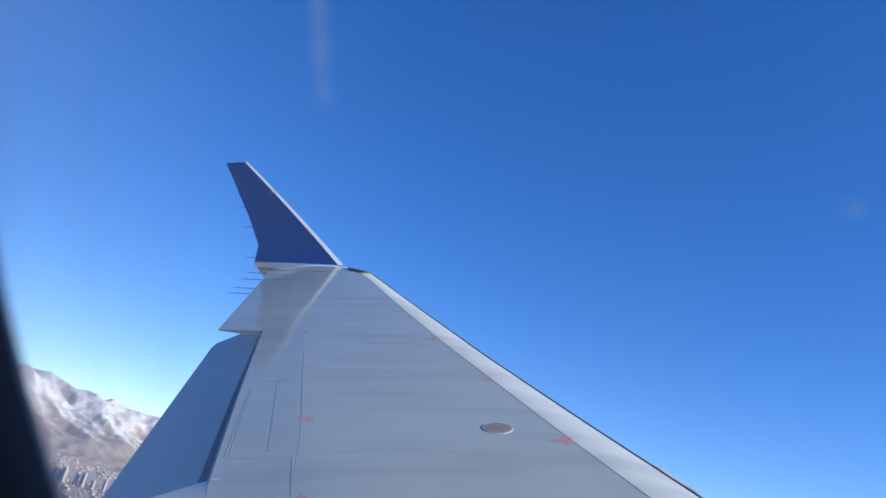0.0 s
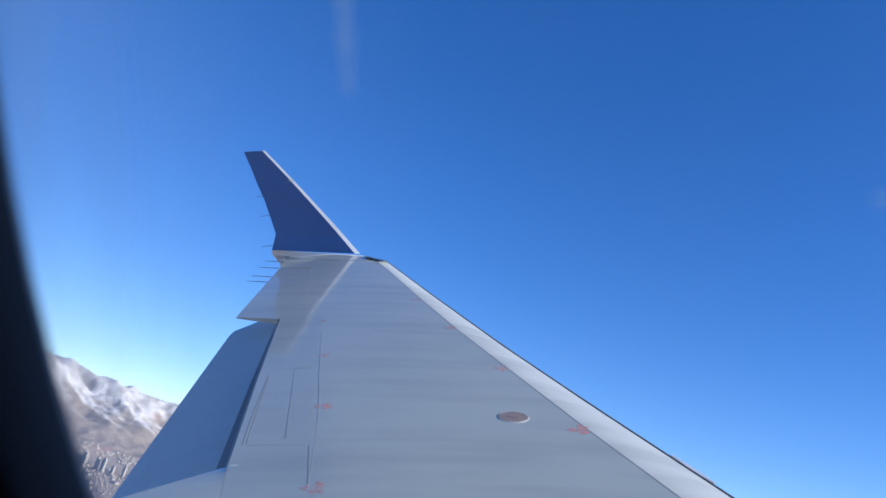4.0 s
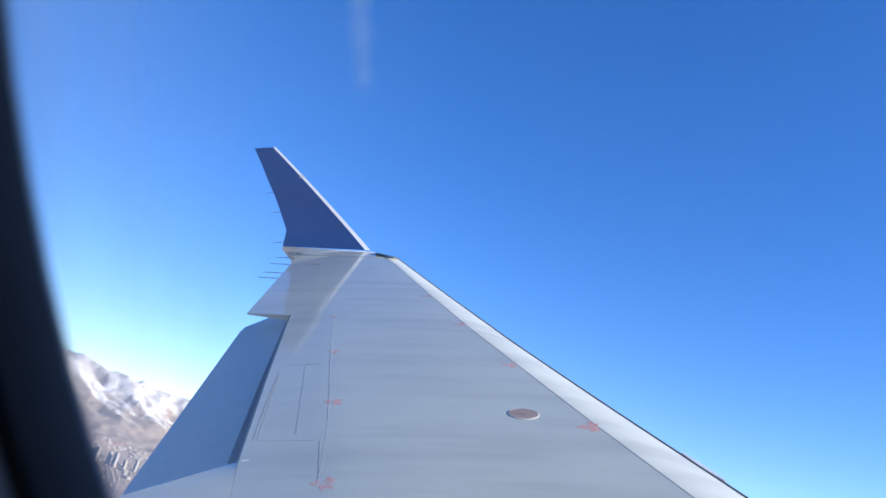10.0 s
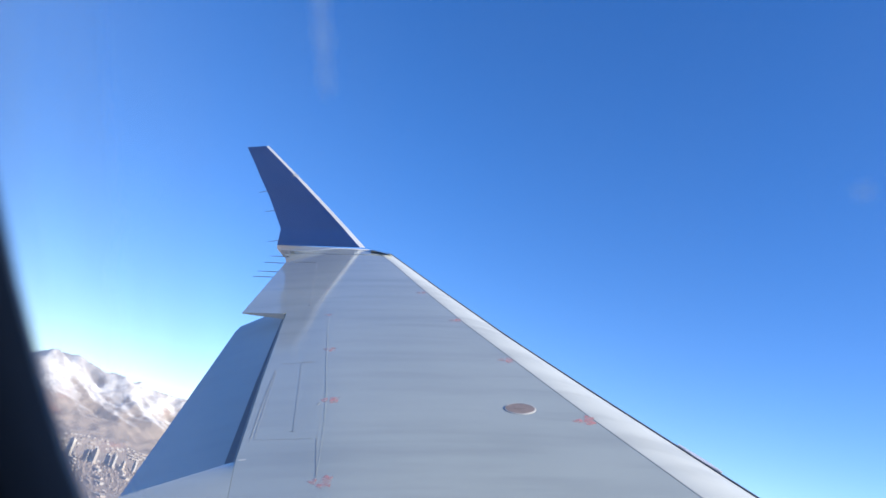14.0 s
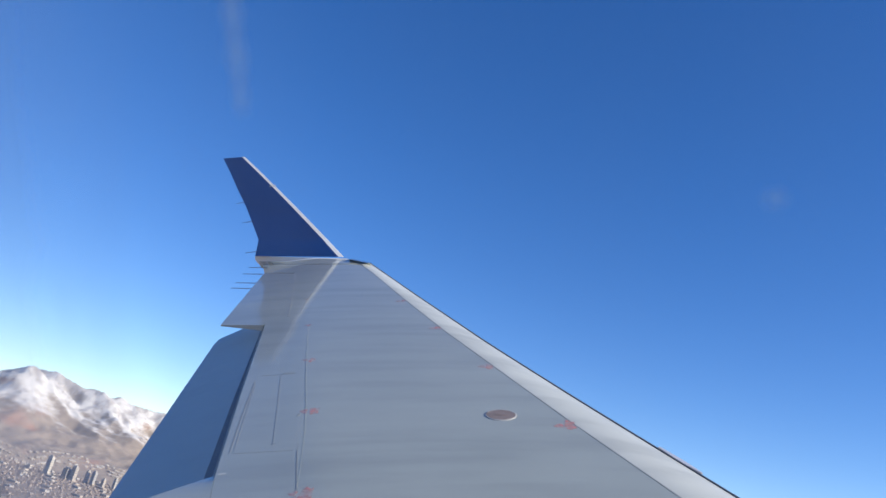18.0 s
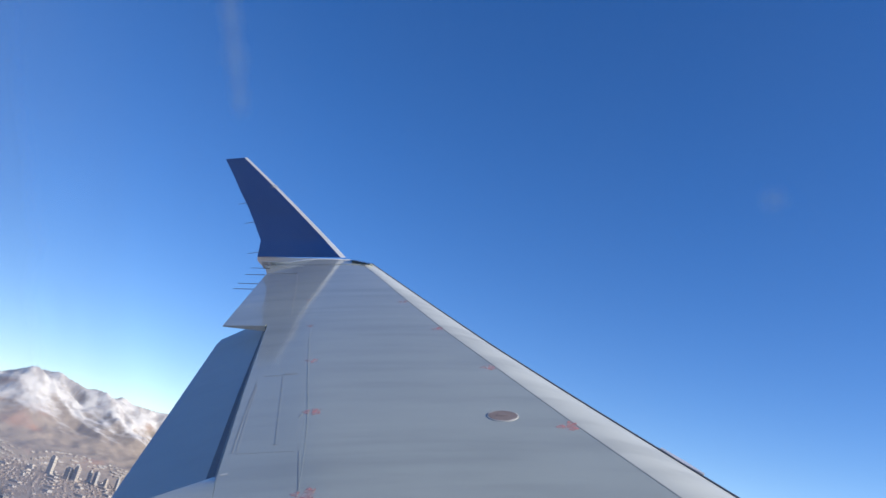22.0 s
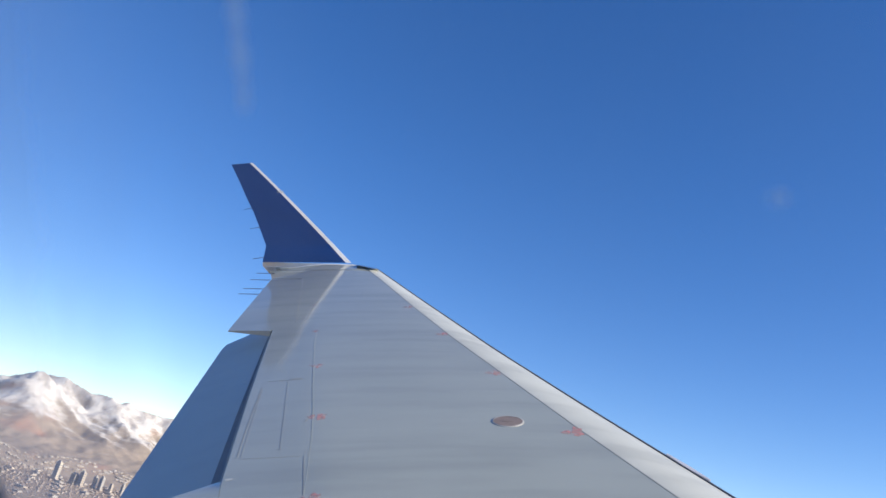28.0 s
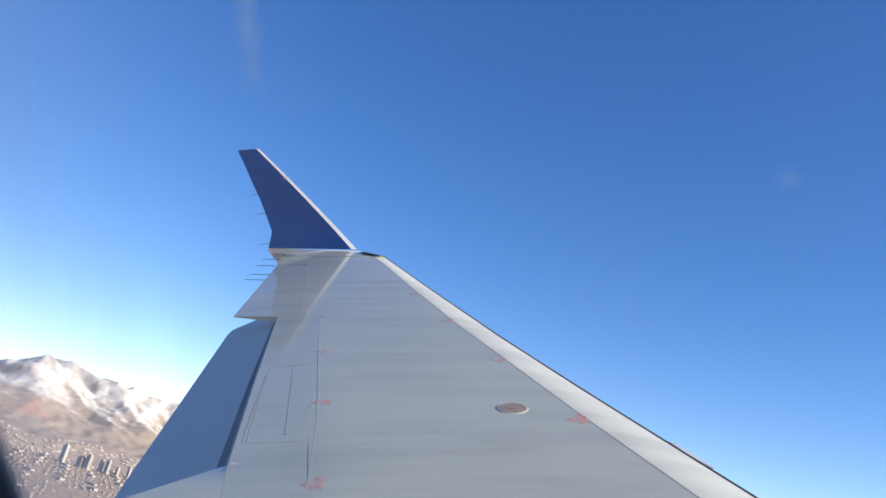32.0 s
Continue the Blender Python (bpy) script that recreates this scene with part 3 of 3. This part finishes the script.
def slope_height(x, y, r):
    """The height of the slopes: a brown bench of foothills, then ridges that fall slantwise into gullies."""
    a = math.atan2(x, y)
    arc = a * 4200
    rr = r + 150 * noise.noise(Vector((x / 800, y / 800, 3.1))) + 60 * noise.noise(Vector((x / 260, y / 260, 8.4)))
    bench = smooth(3430, 3800, rr)
    rise = smooth(3740, 4620, rr)
    crest = noise.noise(Vector((arc / 640, 0.7, 1.3))) + 0.45 * noise.noise(Vector((arc / 230, r / 1900, 7.7)))
    shoulder = math.exp(-((math.degrees(a) + 25.2) / 2.6) ** 2)
    # ridges lean across the slope
    u, v = arc + 0.85 * (r - 4000), r - 0.3 * arc
    wx = 90 * noise.noise(Vector((x / 420, y / 420, 11.0)))
    ridge = noise.ridged_multi_fractal(Vector(((u + wx) / 520, v / 900, 2.7)), 1.0, 2.1, 5, 1.0, 2.0) - 1.0
    gully = noise.ridged_multi_fractal(Vector(((u + wx) / 170, v / 420, 9.0)), 0.9, 2.2, 4, 1.0, 2.0) - 1.0
    hummock = noise.noise(Vector((x / 150, y / 150, 4.0))) + 0.5 * noise.noise(Vector((x / 55, y / 55, 6.0)))
    h = bench * (78 + 14 * hummock) + rise * (216 + 34 * crest + 46 * shoulder + 100 * ridge) + (5 * bench + 26 * rise) * gully
    h *= 1 - 0.35 * smooth(4680, 4900, r)
    return h - 4


def mountain_mesh():
    azs = [-36 + i * 0.1 for i in range(300)]
    azs += [azs[-1] + (324 - azs[-1]) * i / 240 for i in range(1, 240)]
    rs = [3330 + i * 12 for i in range(133)]
    verts, faces = [], []
    for a in azs:
        s, c = math.sin(radians(a)), math.cos(radians(a))
        for r in rs:
            verts.append((r * s, r * c, slope_height(r * s, r * c, r)))
    n, m = len(rs), len(azs)
    for i in range(m):
        j = (i + 1) % m
        for k in range(n - 1):
            faces.append((i * n + k, j * n + k, j * n + k + 1, i * n + k + 1))
    me = bpy.data.meshes.new("mountains")
    me.from_pydata(verts, [], faces)
    me.materials.append(M_MOUNTAIN)
    for p in me.polygons:
        p.use_smooth = True
    return me


mountains = new("mountains", mountain_mesh())
tagged(mountains, "snow-topped brown mountain range behind the valley", "mountain", kind="structure")


# ---- city ----
def random_tint(name, stops, rough=0.8, grain=0.4):
    """A material whose colour changes from piece to piece of a joined mesh."""
    n = Nodes(name)
    g = n.tree.nodes.new("ShaderNodeNewGeometry")
    col = n.ramp(g.outputs["Random Per Island"], stops)
    n.tree.nodes[-1].color_ramp.interpolation = "CONSTANT"
    v = n.coords()
    col = n.mix(0.25, col, n.ramp(n.noise(v, grain), [(0.3, (0.20, 0.165, 0.14)), (0.7, (0.32, 0.265, 0.225))]))
    return n.set(col, rough)


M_HOUSE = random_tint("house walls and roofs", [(0.0, (0.33, 0.27, 0.23)), (0.2, (0.28, 0.23, 0.20)), (0.4, (0.31, 0.255, 0.22)), (0.62, (0.38, 0.33, 0.29)), (0.72, (0.27, 0.225, 0.20)), (0.84, (0.32, 0.265, 0.23)), (0.93, (0.50, 0.46, 0.42))])
M_PALE_HOUSE = random_tint("pale stucco houses", [(0.0, (0.52, 0.48, 0.43)), (0.3, (0.42, 0.37, 0.32)), (0.6, (0.60, 0.57, 0.53)), (0.85, (0.36, 0.30, 0.25))])
M_TREE = random_tint("bare winter twigs", [(0.0, (0.33, 0.26, 0.21)), (0.3, (0.36, 0.285, 0.23)), (0.6, (0.38, 0.30, 0.245)), (0.85, (0.31, 0.25, 0.20))])
M_ASPHALT = plain("asphalt", (0.09, 0.09, 0.095), 0.9, 0, 0.4, 0.3)
M_STREET = plain("worn pale asphalt", (0.27, 0.24, 0.22), 0.9, 0, 0.4, 0.25)
M_CONCRETE = plain("pale concrete paving", (0.42, 0.40, 0.37), 0.9, 0, 0.3, 0.2)
M_MARK = plain("white runway paint", (0.78, 0.78, 0.76), 0.7, 0, 0.6, 0.12)
M_ROOF_PALE = plain("pale flat roof", (0.38, 0.34, 0.305), 0.8, 0, 0.5, 0.2)
M_WALL_TAN = plain("tan building wall", (0.40, 0.345, 0.29), 0.8, 0, 0.5, 0.18)
M_WALL_GREY = plain("grey building wall", (0.38, 0.36, 0.34), 0.8, 0, 0.5, 0.18)
M_WALL_CREAM = plain("cream building wall", (0.50, 0.45, 0.385), 0.75, 0, 0.4, 0.15)
M_GLASS_DARK = plain("dark window band", (0.22, 0.23, 0.24), 0.15, 0.0, 0.8, 0.2)
M_JET = plain("white jet paint", (0.78, 0.78, 0.79), 0.35, 0, 1.0, 0.06)


def polar(az, r, z=0.0):
    return Vector((r * math.sin(radians(az)), r * math.cos(radians(az)), z))


STREET_TURN = -24.0                   # the street grid's turn from the axes
GRID = pose(0, 0, 0, 0, 0, STREET_TURN)


def in_sector(p, r0=1500, r1=3480, a0=-42, a1=-4):
    r = math.hypot(p.x, p.y)
    a = math.degrees(math.atan2(p.x, p.y))
    return r0 < r < r1 and a0 < a < a1


def add_house(bm, p, turn, w, d, h, roof):
    m = Matrix.Translation(p) @ pose(0, 0, 0, 0, 0, turn)
    box_into(bm, m, w, d, h)
    q = [bm.verts.new(m @ Vector(v)) for v in ((-w / 2 - 0.5, -d / 2 - 0.5, h), (w / 2 + 0.5, -d / 2 - 0.5, h), (w / 2 + 0.5, d / 2 + 0.5, h), (-w / 2 - 0.5, d / 2 + 0.5, h), (-w / 2 - 0.5, 0, h + roof), (w / 2 + 0.5, 0, h + roof))]
    for f in ((0, 1, 5, 4), (2, 3, 4, 5), (1, 2, 5), (3, 0, 4), (3, 2, 1, 0)):
        bm.faces.new([q[i] for i in f])


def add_tree(bm, p, r, h, rg):
    """A bare tree from far off: a stem and a ragged crown of twig clumps."""
    for k in range(2):
        c = p + Vector((rg.uniform(-0.4, 0.4) * r, rg.uniform(-0.4, 0.4) * r, h * rg.uniform(0.45, 0.75)))
        s = r * rg.uniform(0.5, 0.8)
        top = bm.verts.new(c + Vector((rg.uniform(-0.3, 0.3) * s, rg.uniform(-0.3, 0.3) * s, s * rg.uniform(0.8, 1.3))))
        low = bm.verts.new(c + Vector((0, 0, -s * rg.uniform(0.9, 1.4))))
        rim = [bm.verts.new(c + Vector((math.cos(i * math.tau / 5 + k) * s * rg.uniform(0.7, 1.2), math.sin(i * math.tau / 5 + k) * s * rg.uniform(0.7, 1.2), rg.uniform(-0.3, 0.3) * s))) for i in range(5)]
        for i in range(5):
            bm.faces.new((rim[i], rim[(i + 1) % 5], top))
            bm.faces.new((rim[(i + 1) % 5], rim[i], low))


def built_up(p):
    """How densely a place is built: patches of suburb, more of it near the centre."""
    near = max(0.0, 1 - (p - DOWNTOWN).length / 700)
    patch = noise.noise(Vector((p.x / 420, p.y / 420, 5.0)))
    return 0.2 + 0.45 * near + (0.4 if patch > 0.12 else 0.0)


rng = random.Random(21)
houses_bm, trees_bm = bmesh.new(), bmesh.new()
BLOCK = 118.0
TAKEN = []                            # places of the big buildings, kept free of houses
DOWNTOWN = polar(-19.0, 3150)


def free_of(p, gap=0.0):
    return all((p - q).length > s + gap for q, s in TAKEN)


# big flat buildings and towers first, so that houses keep clear of them
def flat_building(p, turn, w, d, h, wall, units):
    b = thing("commercial_building", Matrix.Translation(p) @ pose(0, 0, 0, 0, 0, turn), "low pale flat-roofed commercial building in the city", "building", "low city buildings")
    bm = bmesh.new()
    box_into(bm, Matrix(), w, d, h)
    part("wall", bm, wall, b)
    bm = bmesh.new()
    box_into(bm, Matrix.Translation((0, 0, h)), w + 0.8, d + 0.8, 0.7)
    part("roof", bm, M_ROOF_PALE, b)
    bm = bmesh.new()
    box_into(bm, Matrix.Translation((0, -d / 2 - 0.12, h * 0.35)), w * 0.86, 0.3, h * 0.3)
    part("window_band", bm, M_GLASS_DARK, b)
    for k in range(units):
        bm = bmesh.new()
        box_into(bm, Matrix.Translation((rng.uniform(-0.35, 0.35) * w, rng.uniform(-0.3, 0.3) * d, h + 0.7)), 3.0, 2.4, 1.4)
        part("rooftop_unit", bm, M_WALL_GREY, b)
    TAKEN.append((p.copy(), max(w, d) * 0.6))


def tower(p, turn, w, d, h, wall, label):
    b = thing("office_tower", Matrix.Translation(p) @ pose(0, 0, 0, 0, 0, turn), label, "tower", "downtown towers")
    bm = bmesh.new()
    box_into(bm, Matrix(), w, d, h)
    part("wall", bm, wall, b)
    bm = bmesh.new()
    box_into(bm, Matrix.Translation((0, 0, h)), w * 0.6, d * 0.6, 5)
    part("penthouse", bm, M_WALL_GREY, b)
    floors = int(h / 3.8)
    for k in range(1, floors, 2):
        bm = bmesh.new()
        box_into(bm, Matrix.Translation((0, 0, k * 3.8)), w + 0.3, d + 0.3, 1.5)
        part("window_band", bm, M_GLASS_DARK, b)
    bm = bmesh.new()
    box_into(bm, Matrix(), w * 1.4, d * 1.4, 5)
    part("podium", bm, M_WALL_TAN, b)
    TAKEN.append((p.copy(), max(w, d)))


for az, r, w, d, h, wall, label in [
    (-21.3, 3210, 27, 18, 74, M_WALL_CREAM, "tall cream office tower over the low city"),
    (-20.2, 3180, 30, 24, 44, M_WALL_TAN, "tan stepped office tower in the city centre"),
    (-19.75, 3160, 24, 20, 58, M_WALL_TAN, "tan office tower in the city centre"),
    (-18.95, 3220, 15, 15, 50, M_WALL_CREAM, "slim pale office tower in the city centre"),
    (-18.55, 3200, 20, 16, 54, M_WALL_GREY, "grey office tower in the city centre"),
    (-17.9, 3150, 16, 14, 36, M_WALL_TAN, "squat tan office tower in the city centre"),
    (-17.2, 3230, 14, 14, 44, M_WALL_GREY, "slim grey office tower in the city centre"),
    (-16.4, 3180, 20, 18, 34, M_WALL_TAN, "squat tan office tower in the city centre"),
]:
    tower(polar(az, r), STREET_TURN, w * 0.72, d * 0.72, h * 0.82, wall, label)
for k in range(110):
    for _ in range(30):
        near = k < 40
        p = (DOWNTOWN + Vector((rng.gauss(0, 210), rng.gauss(-60, 130), 0))) if near else polar(rng.uniform(-36, -8), rng.uniform(1700, 3430))
        local = GRID.inverted() @ p
        local.x = round(local.x / BLOCK) * BLOCK + BLOCK / 2
        local.y = round(local.y / BLOCK) * BLOCK + BLOCK / 2
        p = GRID @ local
        if free_of(p, 25):
            flat_building(p, STREET_TURN, rng.uniform(12, 38), rng.uniform(9, 18), rng.uniform(3, 6), rng.choice([M_WALL_TAN, M_WALL_GREY, M_WALL_CREAM, M_ROOF_PALE]), rng.randint(1, 3))
            break

n_lines = int(3600 / BLOCK)
roads_bm = bmesh.new()
for i in range(-n_lines, n_lines + 1):
    for j in range(-n_lines, n_lines + 1):
        cx, cy = i * BLOCK, j * BLOCK
        c = GRID @ Vector((cx + BLOCK / 2, cy + BLOCK / 2, 0))
        if not in_sector(c):
            continue
        wide = 13 if i % 5 == 0 else 8
        box_into(roads_bm, GRID @ Matrix.Translation((cx, cy + BLOCK / 2, 0)), wide, BLOCK, 0.30)
        box_into(roads_bm, GRID @ Matrix.Translation((cx + BLOCK / 2, cy, 0)), BLOCK - wide - 1, 8, 0.34)
        for side in (-1.6, -0.55, 0.55, 1.6):
            for k in range(5):
                x = cx + BLOCK / 2 + side * 25
                y = cy + 14 + k * 22 + rng.uniform(-3, 3)
                p = GRID @ Vector((x, y, 0))
                if free_of(p, 8) and rng.random() < built_up(p):
                    add_house(houses_bm, p, STREET_TURN + rng.choice([0, 90]), rng.uniform(5.5, 9), rng.uniform(5, 7), rng.uniform(2.2, 3.0), rng.uniform(0.8, 1.5))
        for k in range(120):
            p = GRID @ Vector((cx + rng.uniform(6, BLOCK - 6), cy + rng.uniform(6, BLOCK - 6), 0))
            if free_of(p, 4):
                add_tree(trees_bm, p, rng.uniform(0.9, 1.9), rng.uniform(1.1, 2.4), rng)
streets = new("road", finish("road", roads_bm, M_STREET))
tagged(streets, "grid of grey asphalt city streets", "road", kind="structure")
houses = new("houses", finish("houses", houses_bm, M_HOUSE))
tagged(houses, "many small pale and brown houses across the valley", "houses", kind="stuff")
trees = new("bare_trees", finish("bare_trees", trees_bm, M_TREE))
tagged(trees, "bare brown winter trees between the houses", "trees", kind="stuff")
# rows of pale houses along the foot of the hills
foot_bm = bmesh.new()
for k in range(420):
    a = rng.uniform(-34, -8)
    r = 3560 + 50 * math.sin(a * 0.9) + rng.choice([0, 38, 76, 130]) + rng.uniform(-6, 6)
    p = polar(a, r)
    p.z = max(0.0, slope_height(p.x, p.y, r) - 0.5)
    add_house(foot_bm, p, -a + rng.uniform(-10, 10), rng.uniform(7, 14), rng.uniform(6, 9), rng.uniform(3, 5), rng.uniform(1.5, 2.5))
hill_houses = new("hillside_houses", finish("hillside_houses", foot_bm, M_PALE_HOUSE))
tagged(hill_houses, "rows of pale houses along the foothills", "houses", kind="stuff")


# ---- airport ----
AIR = pose(-1750, 250, 0, 0, 0, -38)   # x across the runways, y along them


def slab(x0, y0, x1, y1, z0, z1):
    bm = bmesh.new()
    box_into(bm, AIR @ Matrix.Translation(((x0 + x1) / 2, (y0 + y1) / 2, z0)), abs(x1 - x0), abs(y1 - y0), z1 - z0)
    return bm


def field_material():
    n = Nodes("dry airfield grass")
    v = n.coords()
    mid = n.noise(v, 0.008, 6, 0.65)
    fine = n.noise(v, 0.12, 5, 0.7)
    col = n.ramp(mid, [(0.3, (0.30, 0.19, 0.09)), (0.5, (0.42, 0.28, 0.14)), (0.72, (0.50, 0.36, 0.20))])
    col = n.mix(0.35, col, n.ramp(fine, [(0.35, (0.24, 0.16, 0.09)), (0.65, (0.52, 0.38, 0.22))]))
    n.bump(fine, 0.4, 0.4)
    return n.set(col, 0.95)


def setting(name, bm, material, label, category):
    return tagged(new(name, finish(name, bm, material)), label, category, kind="structure")


M_FIELD = field_material()
setting("airfield", slab(-620, -1500, 520, 1500, 0.0, 0.35), M_FIELD, "tan dry grass airfield between the runways", "grass field")
runway = setting("runway", slab(160, -1400, 205, 1400, 0.35, 0.55), M_ASPHALT, "grey asphalt runway with white markings", "runway")
far_runway = setting("runway_far", slab(-190, -1300, -155, 1450, 0.35, 0.55), M_ASPHALT, "narrow dark asphalt runway across the field", "runway")
setting("taxiway", slab(290, -1450, 345, 1450, 0.35, 0.55), M_CONCRETE, "pale concrete taxiway beside the runway", "taxiway")
setting("taxiway_cross", slab(-150, 420, 155, 455, 0.35, 0.54), M_CONCRETE, "pale concrete link taxiway", "taxiway")
setting("apron", slab(-460, -900, -300, 1400, 0.35, 0.55), M_CONCRETE, "wide pale concrete apron in front of the hangars", "apron")
setting("drain", slab(-30, -1450, -26, 1450, 0.35, 0.42), M_SEAM, "dark drainage line across the dry grass", "ditch")
for strip, centre_x, half in ((runway, 182.5, 21), (far_runway, -172.5, 16)):
    for side in (-1, 1):
        part("edge_line", slab(centre_x + side * half - 0.6, -1290, centre_x + side * half + 0.6, 1390, 0.55, 0.57), M_MARK, strip)
    for k in range(40):
        y = -1200 + k * 61
        part("centre_dash", slab(centre_x - 0.5, y, centre_x + 0.5, y + 36, 0.55, 0.57), M_MARK, strip)
    for end in (-1, 1):
        for side in (-1, 1):
            part("aiming_bar", slab(centre_x + side * half * 0.45 - 3, end * 980 - 23, centre_x + side * half * 0.45 + 3, end * 980 + 23, 0.55, 0.575), M_MARK, strip)


def hangar(x, y, w, d, h, arched, wall, label):
    b = thing("hangar", AIR @ pose(x, y, 0.4, 0, 0, 0), label, "hangar", "hangars along the apron")
    bm = bmesh.new()
    box_into(bm, Matrix(), w, d, h)
    part("wall", bm, wall, b)
    rows = []
    for yy in (-d / 2 - 0.6, d / 2 + 0.6):
        if arched:
            ring = [Vector((math.cos(math.pi * i / 14) * (w / 2 + 0.5), yy, h + math.sin(math.pi * i / 14) * h * 0.55)) for i in range(15)]
        else:
            ring = [Vector((w / 2 + 0.6, yy, h)), Vector((0, yy, h + w * 0.12)), Vector((-w / 2 - 0.6, yy, h))]
        rows.append(ring + [Vector((-w / 2, yy, h - 0.5)), Vector((w / 2, yy, h - 0.5))])
    part("roof", solid_grid(rows), M_ROOF_PALE, b, "", arched)
    n = 4
    for k in range(n):
        bm = bmesh.new()
        box_into(bm, Matrix.Translation((w / 2 + 0.15, (k - (n - 1) / 2) * d * 0.8 / n, 0)), 0.4, d * 0.78 / n, h * 0.78)
        part("sliding_door", bm, M_WALL_GREY if wall is not M_WALL_GREY else M_WALL_TAN, b)
    return b


rng = random.Random(9)
y = -850
while y < 1350:
    d = rng.uniform(38, 80)
    arched = rng.random() < 0.35
    wall = rng.choice([M_WALL_CREAM, M_WALL_CREAM, M_ROOF_PALE, M_WALL_TAN])
    hangar(-500 - rng.uniform(0, 30), y + d / 2, rng.uniform(34, 60), d, rng.uniform(9, 15), arched, wall, "cream hangar with an arched pale roof" if arched else "pale hangar with a low gabled roof")
    y += d + rng.uniform(15, 60)


def parked_jet(x, y, turn, s):
    b = thing("parked_airplane", AIR @ pose(x, y, 0.5, 0, 0, turn), "small white airplane parked on the apron", "airplane", "parked airplanes")
    rows = [[Vector((u, r * math.cos(i * math.tau / 12), 2.2 * s + r * math.sin(i * math.tau / 12))) * 1.0 for i in range(12)] for u, r in ((-9 * s, 0.15), (-6 * s, 0.7 * s), (0, 1.0 * s), (6 * s, 1.0 * s), (8.5 * s, 0.5 * s), (9.2 * s, 0.1))]
    part("fuselage", solid_grid(rows), M_JET, b, "", True)
    for side in (-1, 1):
        part("wing", solid_grid([[Vector((1.5 * s, 0, 1.8 * s)), Vector((-1.8 * s, 0, 1.8 * s)), Vector((-1.8 * s, 0, 1.6 * s)), Vector((1.5 * s, 0, 1.5 * s))], [Vector((-2.2 * s, side * 9 * s, 2.4 * s)), Vector((-3.2 * s, side * 9 * s, 2.4 * s)), Vector((-3.2 * s, side * 9 * s, 2.3 * s)), Vector((-2.2 * s, side * 9 * s, 2.3 * s))]]), M_JET, b)
        part("wheel", rod((-0.5 * s, side * 1.6 * s, 0.35 * s), (-0.5 * s, side * 1.9 * s, 0.35 * s), 0.35 * s, 0.35 * s, 10), M_RUBBER, b)
    part("tail_fin", solid_grid([[Vector((-5.5 * s, 0.1, 2.8 * s)), Vector((-8.5 * s, 0.1, 2.8 * s)), Vector((-8.5 * s, -0.1, 2.8 * s)), Vector((-5.5 * s, -0.1, 2.8 * s))], [Vector((-8.2 * s, 0.06, 6.2 * s)), Vector((-9.6 * s, 0.06, 6.2 * s)), Vector((-9.6 * s, -0.06, 6.2 * s)), Vector((-8.2 * s, -0.06, 6.2 * s))]]), M_JET, b)
    part("nose_wheel", rod((6.2 * s, -0.15, 0.3 * s), (6.2 * s, 0.15, 0.3 * s), 0.3 * s, 0.3 * s, 10), M_RUBBER, b)


for k in range(9):
    parked_jet(-400 + rng.uniform(-20, 30), -600 + k * 190 + rng.uniform(-40, 40), rng.uniform(-40, 40), rng.choice([0.9, 1.2, 1.6]))
hut = thing("instrument_hut", AIR @ pose(40, 300, 0.35), "small white instrument hut with a mast on the grass", "hut")
bm = bmesh.new()
box_into(bm, Matrix(), 5, 4, 3)
part("wall", bm, M_JET, hut)
bm = bmesh.new()
box_into(bm, Matrix.Translation((0, 0, 3)), 5.6, 4.6, 0.3)
part("roof", bm, M_ROOF_PALE, hut)
part("mast", rod((4, 0, 0), (4, 0, 11), 0.15, 0.08), M_MARK, hut)
